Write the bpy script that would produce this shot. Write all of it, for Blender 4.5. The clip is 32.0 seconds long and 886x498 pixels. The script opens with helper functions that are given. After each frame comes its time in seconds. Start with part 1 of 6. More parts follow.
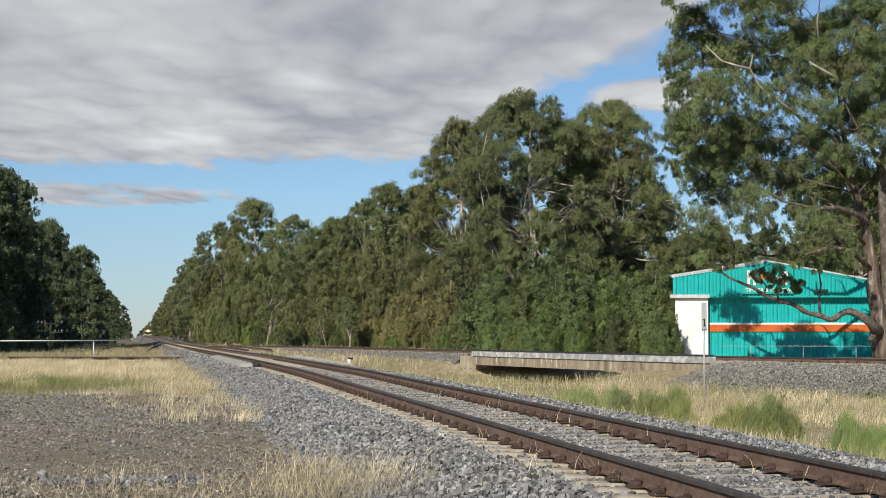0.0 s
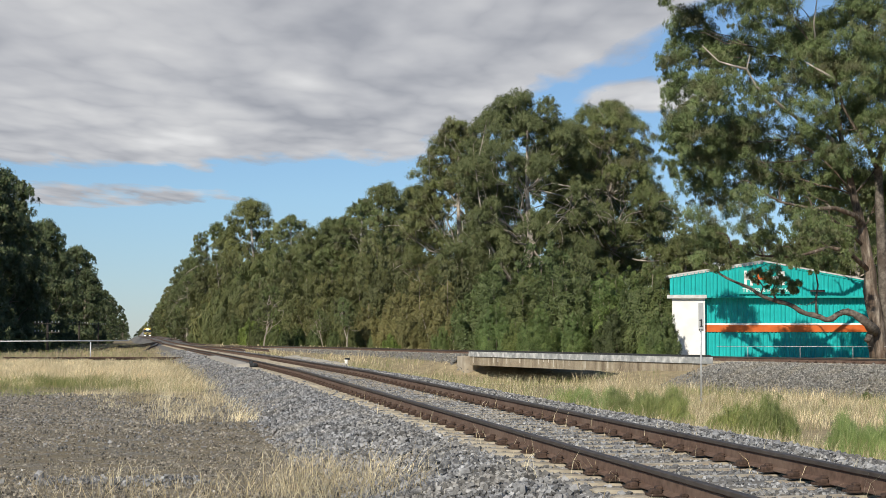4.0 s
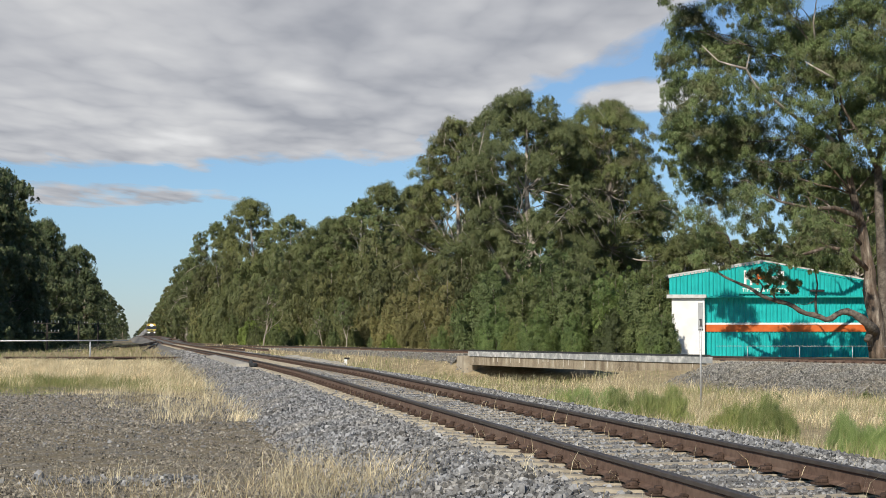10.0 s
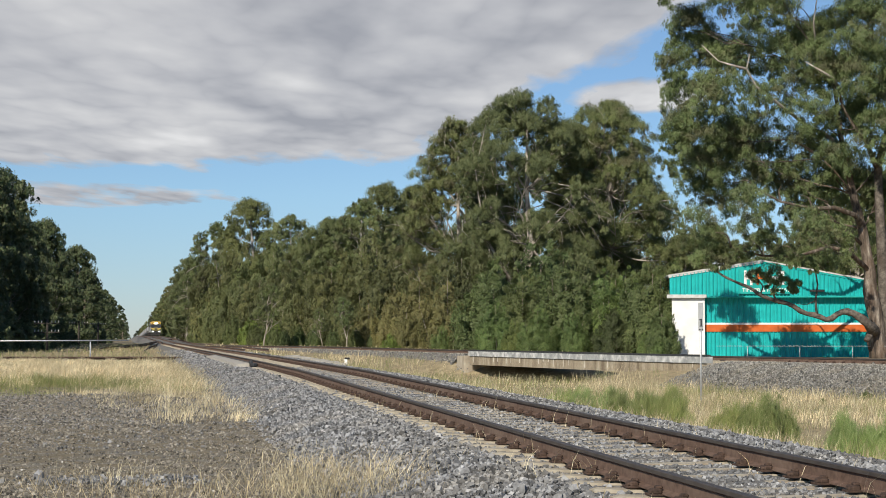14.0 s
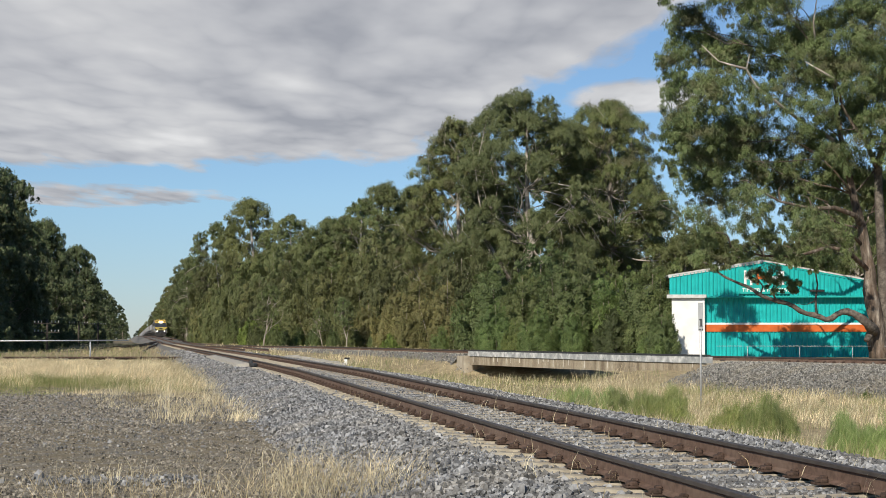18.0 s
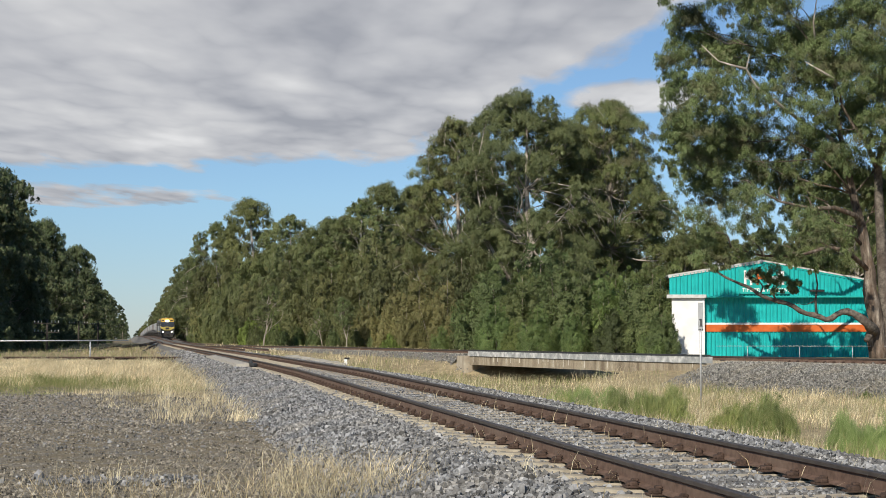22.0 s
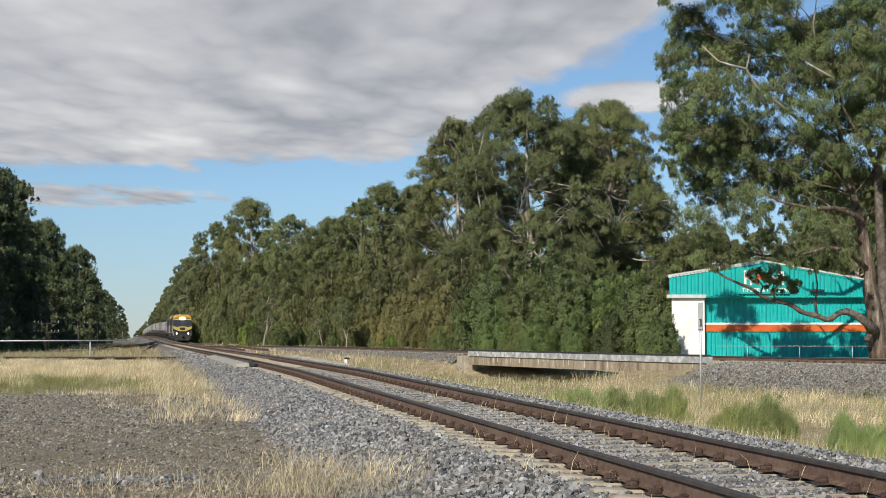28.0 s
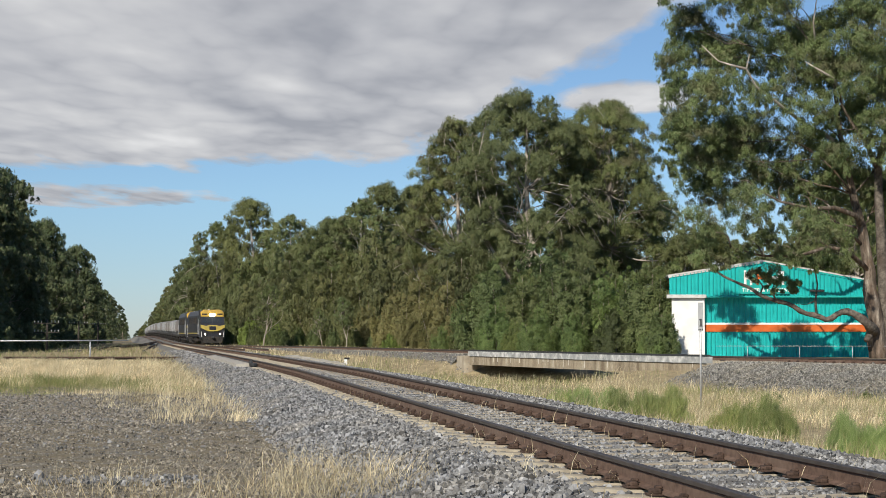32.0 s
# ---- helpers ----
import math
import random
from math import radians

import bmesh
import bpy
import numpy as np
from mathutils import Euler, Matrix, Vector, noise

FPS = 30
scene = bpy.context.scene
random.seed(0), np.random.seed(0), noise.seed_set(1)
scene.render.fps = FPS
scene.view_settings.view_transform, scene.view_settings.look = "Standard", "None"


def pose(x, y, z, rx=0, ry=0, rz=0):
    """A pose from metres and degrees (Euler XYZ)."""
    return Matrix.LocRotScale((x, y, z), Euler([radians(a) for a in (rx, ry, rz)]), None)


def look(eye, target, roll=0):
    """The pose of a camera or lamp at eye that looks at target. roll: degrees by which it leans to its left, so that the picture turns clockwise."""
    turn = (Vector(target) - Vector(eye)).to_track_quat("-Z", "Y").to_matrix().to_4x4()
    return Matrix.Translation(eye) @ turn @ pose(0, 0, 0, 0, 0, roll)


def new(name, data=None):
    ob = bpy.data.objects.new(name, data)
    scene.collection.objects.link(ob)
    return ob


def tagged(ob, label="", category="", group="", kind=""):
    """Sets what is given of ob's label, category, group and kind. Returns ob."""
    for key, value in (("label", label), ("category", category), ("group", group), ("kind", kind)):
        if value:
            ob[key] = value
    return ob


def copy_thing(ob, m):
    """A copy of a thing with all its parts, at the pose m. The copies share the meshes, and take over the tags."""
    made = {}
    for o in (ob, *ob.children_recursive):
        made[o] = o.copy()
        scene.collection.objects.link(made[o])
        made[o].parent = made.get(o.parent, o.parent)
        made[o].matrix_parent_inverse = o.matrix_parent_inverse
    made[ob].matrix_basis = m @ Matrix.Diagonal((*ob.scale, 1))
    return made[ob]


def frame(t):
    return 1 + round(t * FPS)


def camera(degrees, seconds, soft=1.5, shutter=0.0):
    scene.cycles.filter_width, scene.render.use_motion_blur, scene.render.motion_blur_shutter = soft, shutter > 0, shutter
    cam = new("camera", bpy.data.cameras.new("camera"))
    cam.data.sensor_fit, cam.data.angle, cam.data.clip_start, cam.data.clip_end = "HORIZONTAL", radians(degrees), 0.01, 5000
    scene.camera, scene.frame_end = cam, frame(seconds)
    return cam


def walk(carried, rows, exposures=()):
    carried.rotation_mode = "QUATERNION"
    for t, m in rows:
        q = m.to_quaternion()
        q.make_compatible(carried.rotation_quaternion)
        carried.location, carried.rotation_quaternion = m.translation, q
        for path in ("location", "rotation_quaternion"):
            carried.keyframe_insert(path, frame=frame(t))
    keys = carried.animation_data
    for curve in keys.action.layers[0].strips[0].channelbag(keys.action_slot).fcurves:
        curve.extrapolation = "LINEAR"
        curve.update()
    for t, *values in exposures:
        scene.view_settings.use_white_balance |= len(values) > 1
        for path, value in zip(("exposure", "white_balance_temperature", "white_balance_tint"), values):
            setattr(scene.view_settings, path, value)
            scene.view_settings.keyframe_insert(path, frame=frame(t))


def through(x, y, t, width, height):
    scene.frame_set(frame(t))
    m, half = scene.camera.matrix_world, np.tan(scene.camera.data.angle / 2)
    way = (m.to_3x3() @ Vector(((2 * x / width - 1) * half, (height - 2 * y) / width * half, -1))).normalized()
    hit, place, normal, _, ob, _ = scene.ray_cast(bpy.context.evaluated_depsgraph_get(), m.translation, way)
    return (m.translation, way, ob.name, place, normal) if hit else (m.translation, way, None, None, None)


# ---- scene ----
EYE = 1.6
TILT = 92.806


def aim(turn, tilt=TILT):
    return pose(0, 0, EYE, tilt, 0, turn)


cam = camera(29.29, 32.0, soft=0.75)
walk(cam, [(0, aim(0.115)), (0.5, aim(0.115)), (1, aim(0.1)), (2, aim(0.088)), (2.6, aim(0.08)), (3, aim(0.058, TILT + 0.015)), (3.5, aim(0.03, TILT + 0.02)),
           (4.3, aim(0.008, TILT + 0.005)), (5.5, aim(0)), (11, aim(0)), (12, aim(0.008)), (14, aim(0.006)), (32, aim(0))])

# ---- light ----
SUN_EL, SUN_AZ = 33.0, 206.0          # height of the sun, and its bearing clockwise from +y
world = bpy.data.worlds.new("sky")
scene.world = world
world.use_nodes = True
wn = world.node_tree
sky = wn.nodes.new("ShaderNodeTexSky")
sky.sky_type = "NISHITA"
sky.sun_disc = False
sky.sun_elevation, sky.sun_rotation = radians(SUN_EL), radians(SUN_AZ)
sky.air_density, sky.dust_density, sky.ozone_density = 1.0, 0.0, 3.0
sky.altitude = 1200
cool = wn.nodes.new("ShaderNodeMix")
cool.data_type, cool.blend_type = "RGBA", "MULTIPLY"
cool.inputs[0].default_value = 1.0
# moist air: the sky dims smoothly from overhead to the horizon, all round
upward = wn.nodes.new("ShaderNodeSeparateXYZ")
wn.links.new(wn.nodes.new("ShaderNodeTexCoord").outputs["Generated"], upward.inputs[0])
moist = wn.nodes.new("ShaderNodeValToRGB")
moist.color_ramp.elements[0].position, moist.color_ramp.elements[0].color = 0.0, (0.52, 0.61, 0.8, 1)
moist.color_ramp.elements[1].position, moist.color_ramp.elements[1].color = 0.3, (0.92, 0.98, 1.0, 1)
moist.color_ramp.elements.new(0.08).color = (0.72, 0.82, 0.92, 1)
wn.links.new(upward.outputs[2], moist.inputs[0])
wn.links.new(moist.outputs[0], cool.inputs[7])
wn.links.new(sky.outputs[0], cool.inputs[6])
wn.links.new(cool.outputs[2], wn.nodes["Background"].inputs[0])
wn.nodes["Background"].inputs[1].default_value = 0.1
sun = new("sun", bpy.data.lights.new("sun", "SUN"))
sun.data.energy, sun.data.angle, sun.data.color = 5.3, radians(0.6), (1.0, 0.92, 0.78)
SUN_DIR = Vector((math.sin(radians(SUN_AZ)) * math.cos(radians(SUN_EL)), math.cos(radians(SUN_AZ)) * math.cos(radians(SUN_EL)), math.sin(radians(SUN_EL))))
sun.matrix_world = look((-60, -40, 90), Vector((-60, -40, 90)) - SUN_DIR)
scene.view_settings.exposure = 0.0


# ---- materials ----
def nodes(name, rough=0.8, metal=0.0):
    m = bpy.data.materials.new(name)
    m.use_nodes = True
    t = m.node_tree
    b = t.nodes["Principled BSDF"]
    b.inputs["Roughness"].default_value = rough
    b.inputs["Metallic"].default_value = metal
    b.inputs["Specular IOR Level"].default_value = 0.3
    return m, t, b


def noise_of(t, scale, detail=4.0, stretch=None, space="Object", rough=0.6):
    c = t.nodes.new("ShaderNodeTexCoord")
    n = t.nodes.new("ShaderNodeTexNoise")
    n.inputs["Scale"].default_value, n.inputs["Detail"].default_value, n.inputs["Roughness"].default_value = scale, detail, rough
    src = c.outputs[space]
    if stretch:
        mp = t.nodes.new("ShaderNodeMapping")
        mp.inputs["Scale"].default_value = stretch
        t.links.new(src, mp.inputs[0])
        src = mp.outputs[0]
    t.links.new(src, n.inputs["Vector"])
    return n.outputs["Fac"]


def ramp(t, fac, stops):
    r = t.nodes.new("ShaderNodeValToRGB")
    el = r.color_ramp.elements
    while len(el) < len(stops):
        el.new(0.5)
    for e, (p, c) in zip(el, stops):
        e.position, e.color = p, (*c, 1)
    t.links.new(fac, r.inputs[0])
    return r.outputs[0]


def mixed(t, a, b, fac, mode="MIX"):
    m = t.nodes.new("ShaderNodeMix")
    m.data_type, m.blend_type = "RGBA", mode
    for sock, v in ((m.inputs[0], fac), (m.inputs[6], a), (m.inputs[7], b)):
        if isinstance(v, (int, float)):
            sock.default_value = v
        elif isinstance(v, tuple):
            sock.default_value = (*v, 1)
        else:
            t.links.new(v, sock)
    return m.outputs[2]


def maths(t, op, a, b=0.0, clamp=False):
    m = t.nodes.new("ShaderNodeMath")
    m.operation, m.use_clamp = op, clamp
    for sock, v in ((m.inputs[0], a), (m.inputs[1], b)):
        if isinstance(v, (int, float)):
            sock.default_value = v
        else:
            t.links.new(v, sock)
    return m.outputs[0]


def bump(t, b, height, strength=0.4, distance=0.02):
    n = t.nodes.new("ShaderNodeBump")
    n.inputs["Strength"].default_value, n.inputs["Distance"].default_value = strength, distance
    t.links.new(height, n.inputs["Height"])
    t.links.new(n.outputs[0], b.inputs["Normal"])


def surface(name, dark, light, scale=6.0, rough=0.8, metal=0.0, patch=None, patch_scale=0.6, amount=0.5, relief=0.3, stretch=None, island=0.0):
    """Two-scale mottled surface: grain between dark and light, and larger patches of a third colour."""
    m, t, b = nodes(name, rough, metal)
    fine = noise_of(t, scale, 6, stretch)
    col = ramp(t, fine, [(0.3, dark), (0.7, light)])
    if patch:
        big = noise_of(t, patch_scale, 3)
        col = mixed(t, col, patch, maths(t, "MULTIPLY", ramp(t, big, [(0.45, (0, 0, 0)), (0.65, (1, 1, 1))]), amount))
    if island:
        g = t.nodes.new("ShaderNodeNewGeometry")
        v = ramp(t, g.outputs["Random Per Island"], [(0.0, (1 - island,) * 3), (1.0, (1 + island,) * 3)])
        col = mixed(t, col, v, 1.0, "MULTIPLY")
    t.links.new(col, b.inputs["Base Color"])
    if relief:
        bump(t, b, fine, relief)
    return m


def leaf_material(name, colours, through=0.25, rough=0.5, tint=None, clump=None, each=0.0):
    """Leaves that vary from one to the next, in drifts over the crown, and let some light through."""
    m, t, b = nodes(name, rough)
    g = t.nodes.new("ShaderNodeNewGeometry")
    n = len(colours)
    col = ramp(t, g.outputs["Random Per Island"], [(i / (n - 1), c) for i, c in enumerate(colours)])
    big = noise_of(t, 0.35, 3)
    col = mixed(t, col, ramp(t, big, [(0.3, (0.72, 0.74, 0.7)), (0.7, (1.35, 1.3, 1.2))]), 1.0, "MULTIPLY")
    if each:
        info = t.nodes.new("ShaderNodeObjectInfo")
        col = mixed(t, col, ramp(t, info.outputs["Random"], [(0.0, (1 - each, 1 - each, 1 - each)), (0.35, (1.0, 0.93, 0.82)), (0.7, (0.86, 0.95, 0.9)), (1.0, (1 + 0.5 * each, 1 + 0.45 * each, 1.0))]), 1.0, "MULTIPLY")
    if clump:
        col = mixed(t, col, ramp(t, noise_of(t, clump, 2), [(0.36, (0.5, 0.47, 0.42)), (0.5, (0.95, 0.93, 0.9)), (0.64, (1.25, 1.25, 1.25))]), 1.0, "MULTIPLY")
    if tint:
        big2 = noise_of(t, 0.5, 3, (1, 1, 1.5))
        col = mixed(t, col, tint, maths(t, "MULTIPLY", ramp(t, big2, [(0.5, (0, 0, 0)), (0.62, (1, 1, 1))]), 0.55))
    t.links.new(col, b.inputs["Base Color"])
    tr = t.nodes.new("ShaderNodeBsdfTranslucent")
    t.links.new(col, tr.inputs[0])
    mx = t.nodes.new("ShaderNodeMixShader")
    mx.inputs[0].default_value = through
    t.links.new(b.outputs[0], mx.inputs[1])
    t.links.new(tr.outputs[0], mx.inputs[2])
    t.links.new(mx.outputs[0], t.nodes["Material Output"].inputs[0])
    return m


def glow(name, colour, strength):
    m, t, b = nodes(name)
    b.inputs["Emission Color"].default_value = (*colour, 1)
    b.inputs["Emission Strength"].default_value = strength
    b.inputs["Base Color"].default_value = (*colour, 1)
    return m


M = {}
M["stone"] = surface("ballast_stone", (0.08, 0.082, 0.086), (0.315, 0.317, 0.322), 9, 0.9, island=0.62, patch=(0.28, 0.25, 0.2), patch_scale=0.5, amount=0.32)
M["pad_stone"] = surface("pad_stone", (0.07, 0.07, 0.071), (0.27, 0.268, 0.262), 9, 0.9, island=0.6, patch=(0.2, 0.17, 0.13), patch_scale=0.5, amount=0.45)
M["bed"] = surface("ballast_bed", (0.07, 0.068, 0.064), (0.26, 0.255, 0.242), 22, 0.95, patch=(0.26, 0.22, 0.17), patch_scale=0.4, amount=0.5, relief=1.0)
M["pebble"] = surface("pebbles", (0.1, 0.09, 0.074), (0.31, 0.28, 0.23), 12, 0.9, island=0.7)
M["pale_stone"] = surface("pale_stone", (0.5, 0.48, 0.44), (0.75, 0.73, 0.7), 12, 0.9)
M["sleeper"] = surface("sleeper_concrete", (0.33, 0.295, 0.225), (0.54, 0.48, 0.375), 9, 0.9, patch=(0.25, 0.19, 0.135), patch_scale=2.4, amount=0.6)
M["rust"] = surface("rail_rust", (0.078, 0.048, 0.035), (0.17, 0.11, 0.082), 14, 0.85, patch=(0.2, 0.145, 0.11), patch_scale=1.2, amount=0.5)
M["railhead"] = surface("rail_head", (0.05, 0.041, 0.036), (0.105, 0.088, 0.077), 5, 0.5, 0.3, relief=0.05)
M["clip"] = surface("clip_iron", (0.03, 0.019, 0.014), (0.095, 0.06, 0.045), 20, 0.85)
M["concrete"] = surface("bridge_concrete", (0.3, 0.26, 0.2), (0.46, 0.41, 0.33), 3, 0.9, patch=(0.22, 0.17, 0.12), patch_scale=0.9, amount=0.5, stretch=(1, 1, 0.25))
M["white_concrete"] = surface("whitened_concrete", (0.22, 0.23, 0.23), (0.38, 0.39, 0.385), 3, 0.85, patch=(0.74, 0.73, 0.71), patch_scale=2.0, amount=0.65)
M["slab"] = surface("pale_concrete", (0.31, 0.285, 0.245), (0.46, 0.43, 0.375), 4, 0.9)
M["steel_dark"] = surface("dark_steel", (0.03, 0.032, 0.034), (0.07, 0.072, 0.075), 8, 0.6, 0.3)
M["galv"] = surface("galvanised_steel", (0.4, 0.41, 0.42), (0.6, 0.61, 0.62), 12, 0.5, 0.4, relief=0.1)
M["teal"] = surface("teal_cladding", (0.01, 0.355, 0.355), (0.016, 0.45, 0.445), 1.5, 0.4, patch=(0.013, 0.34, 0.335), patch_scale=0.5, amount=0.4, relief=0.05)
M["teal_trim"] = surface("teal_trim", (0.01, 0.3, 0.28), (0.02, 0.4, 0.37), 2, 0.45, relief=0.05)
M["orange"] = surface("orange_paint", (0.48, 0.1, 0.02), (0.6, 0.14, 0.03), 2, 0.5, relief=0.05)
M["white"] = surface("white_paint", (0.74, 0.74, 0.735), (0.84, 0.84, 0.835), 2, 0.6, patch=(0.66, 0.65, 0.62), patch_scale=0.8, amount=0.5, relief=0.05)
# white number plate, greyed so that its colour carries the shade
M["plate_grey"] = surface("shaded_plate", (0.3, 0.31, 0.32), (0.42, 0.43, 0.44), 6, 0.6, relief=0.05)
M["roof"] = surface("zinc_roof", (0.5, 0.5, 0.49), (0.68, 0.68, 0.67), 4, 0.45, 0.3, relief=0.1)
M["sign_ink"] = surface("sign_black", (0.015, 0.015, 0.015), (0.03, 0.03, 0.03), 9, 0.6, relief=0)


def peeling_bark():
    """Smooth pale bark with long dark and orange-brown peeling strips."""
    m, t, b = nodes("gum_bark_pale", 0.85)
    strip = noise_of(t, 3.4, 6, (1, 1, 0.16))
    plate = noise_of(t, 1.1, 4, (1, 1, 0.5))
    fine = noise_of(t, 16, 5, (1, 1, 0.4))
    col = ramp(t, strip, [(0.36, (0.04, 0.032, 0.026)), (0.48, (0.12, 0.09, 0.068)), (0.58, (0.2, 0.165, 0.135)), (0.7, (0.42, 0.36, 0.29))])
    col = mixed(t, col, (0.17, 0.11, 0.075), maths(t, "MULTIPLY", ramp(t, plate, [(0.5, (0, 0, 0)), (0.6, (1, 1, 1))]), 0.45))
    col = mixed(t, col, ramp(t, fine, [(0.3, (0.65, 0.65, 0.65)), (0.7, (1.2, 1.2, 1.2))]), 1.0, "MULTIPLY")
    t.links.new(col, b.inputs["Base Color"])
    bump(t, b, maths(t, "ADD", strip, maths(t, "MULTIPLY", fine, 0.3)), 1.0, 0.12)
    return m


M["bark_pale"] = peeling_bark()
M["bark_limb"] = surface("limb_bark", (0.035, 0.03, 0.026), (0.2, 0.172, 0.145), 4.5, 0.9, patch=(0.07, 0.05, 0.04), patch_scale=1.4, amount=0.7, relief=0.8)
M["bark_grey"] = surface("gum_bark_grey", (0.16, 0.13, 0.1), (0.5, 0.45, 0.38), 1.8, 0.9, patch=(0.13, 0.1, 0.08), patch_scale=0.6, amount=0.8, stretch=(1, 1, 0.3))
M["bark_white"] = surface("gum_bark_white", (0.22, 0.19, 0.16), (0.56, 0.51, 0.45), 2.0, 0.85, patch=(0.18, 0.14, 0.11), patch_scale=0.6, amount=0.5, stretch=(1, 1, 0.3))
M["leaf_gum"] = leaf_material("gum_leaves", [(0.131, 0.174, 0.074), (0.16, 0.207, 0.088), (0.216, 0.259, 0.118), (0.18, 0.213, 0.112), (0.205, 0.206, 0.103)], 0.27, tint=(0.16, 0.128, 0.09), each=0.12)
M["leaf_gum_green"] = leaf_material("gum_leaves_green", [(0.124, 0.164, 0.07), (0.158, 0.193, 0.087), (0.208, 0.237, 0.113), (0.175, 0.198, 0.108)], 0.24, each=0.2)
M["leaf_wattle"] = leaf_material("wattle_leaves", [(0.108, 0.134, 0.058), (0.139, 0.163, 0.072), (0.172, 0.187, 0.089), (0.147, 0.152, 0.081)], 0.24, each=0.36)
M["leaf_bush"] = leaf_material("bushy_tree_leaves", [(0.082, 0.114, 0.047), (0.107, 0.142, 0.055), (0.167, 0.197, 0.09), (0.122, 0.14, 0.068)], 0.18, each=0.4)
M["leaf_shrub"] = leaf_material("shrub_leaves", [(0.094, 0.142, 0.051), (0.121, 0.176, 0.058), (0.194, 0.243, 0.093), (0.139, 0.17, 0.072)], 0.16, each=0.4)
M["leaf_lime"] = leaf_material("bright_leaves", [(0.11, 0.165, 0.035), (0.175, 0.235, 0.06), (0.15, 0.19, 0.055)], 0.16)
M["leaf_olive"] = leaf_material("olive_leaves", [(0.144, 0.14, 0.056), (0.198, 0.184, 0.079), (0.163, 0.172, 0.069), (0.238, 0.2, 0.096)], 0.16)
# gum leaves of the shaded belt: the shade is painted as a darker colour
M["leaf_shaded"] = leaf_material("shade_darkened_leaves", [(0.058, 0.095, 0.042), (0.099, 0.128, 0.061), (0.144, 0.154, 0.088)], 0.16)
M["grass_dry"] = leaf_material("dry_grass", [(0.58, 0.48, 0.31), (0.76, 0.67, 0.48), (0.86, 0.79, 0.6), (0.48, 0.39, 0.25)], 0.3, 0.7, clump=0.9)
M["weed"] = leaf_material("brown_weeds", [(0.33, 0.26, 0.17), (0.44, 0.36, 0.25), (0.3, 0.3, 0.17), (0.52, 0.45, 0.32)], 0.25, 0.7)
M["grass_green"] = leaf_material("green_grass", [(0.15, 0.19, 0.06), (0.2, 0.24, 0.085), (0.27, 0.29, 0.12), (0.42, 0.38, 0.2)], 0.35, 0.6)
M["rush"] = leaf_material("green_rush", [(0.23, 0.3, 0.11), (0.29, 0.37, 0.145), (0.35, 0.42, 0.18), (0.5, 0.5, 0.28)], 0.35, 0.6, each=0.25)
M["navy"] = surface("navy_paint", (0.018, 0.02, 0.028), (0.034, 0.036, 0.045), 3, 0.4, patch=(0.06, 0.055, 0.05), patch_scale=0.7, amount=0.4, relief=0.05)
M["yellow"] = surface("yellow_paint", (0.4, 0.25, 0.04), (0.52, 0.34, 0.06), 3, 0.5, patch=(0.26, 0.18, 0.07), patch_scale=1.0, amount=0.4, relief=0.05)
M["yellow_pale"] = surface("pale_yellow_paint", (0.4, 0.31, 0.07), (0.5, 0.4, 0.1), 3, 0.5, patch=(0.3, 0.24, 0.1), patch_scale=1.0, amount=0.4, relief=0.05)
M["black"] = surface("black_steel", (0.012, 0.012, 0.012), (0.045, 0.042, 0.04), 6, 0.7, patch=(0.1, 0.075, 0.05), patch_scale=1.0, amount=0.4)
M["wagon"] = surface("wagon_grey", (0.07, 0.068, 0.066), (0.13, 0.127, 0.123), 2, 0.75, patch=(0.26, 0.22, 0.19), patch_scale=0.5, amount=0.6, relief=0.05, stretch=(1, 1, 0.3))
M["wagon_dark"] = surface("wagon_panel", (0.11, 0.11, 0.112), (0.2, 0.198, 0.195), 2, 0.75, patch=(0.14, 0.1, 0.08), patch_scale=0.7, amount=0.6, relief=0.05)
M["wagon_blue"] = surface("wagon_blue_grey", (0.2, 0.21, 0.225), (0.33, 0.345, 0.36), 2, 0.7, patch=(0.09, 0.07, 0.055), patch_scale=0.7, amount=0.6, relief=0.05)
# end sheets: sunlight on them is painted in as a paler colour
M["wagon_sunlit"] = surface("sunlit_wagon_end", (0.4, 0.4, 0.39), (0.58, 0.575, 0.56), 2, 0.6, relief=0.05)
M["wheel"] = surface("wheel_steel", (0.06, 0.05, 0.045), (0.16, 0.14, 0.12), 8, 0.55, 0.5)
M["lamp"] = glow("headlight_lit", (1.0, 0.85, 0.6), 140)
M["marker"] = glow("marker_lit", (1.0, 0.88, 0.72), 18)
M["timber"] = surface("weathered_timber", (0.12, 0.1, 0.08), (0.26, 0.23, 0.19), 5, 0.9, stretch=(1, 1, 0.1))
# pole timber with the shade of the trees put into its colour
M["timber_shaded"] = surface("shade_darkened_timber", (0.035, 0.03, 0.025), (0.09, 0.08, 0.068), 5, 0.9, stretch=(1, 1, 0.1))
M["porcelain"] = surface("white_porcelain", (0.4, 0.4, 0.39), (0.55, 0.55, 0.54), 5, 0.3, relief=0)
glass, gt, gb = nodes("windscreen_glass", 0.08)
gb.inputs["Base Color"].default_value = (0.03, 0.035, 0.04, 1)
gb.inputs["Specular IOR Level"].default_value = 0.7
M["glass"] = glass


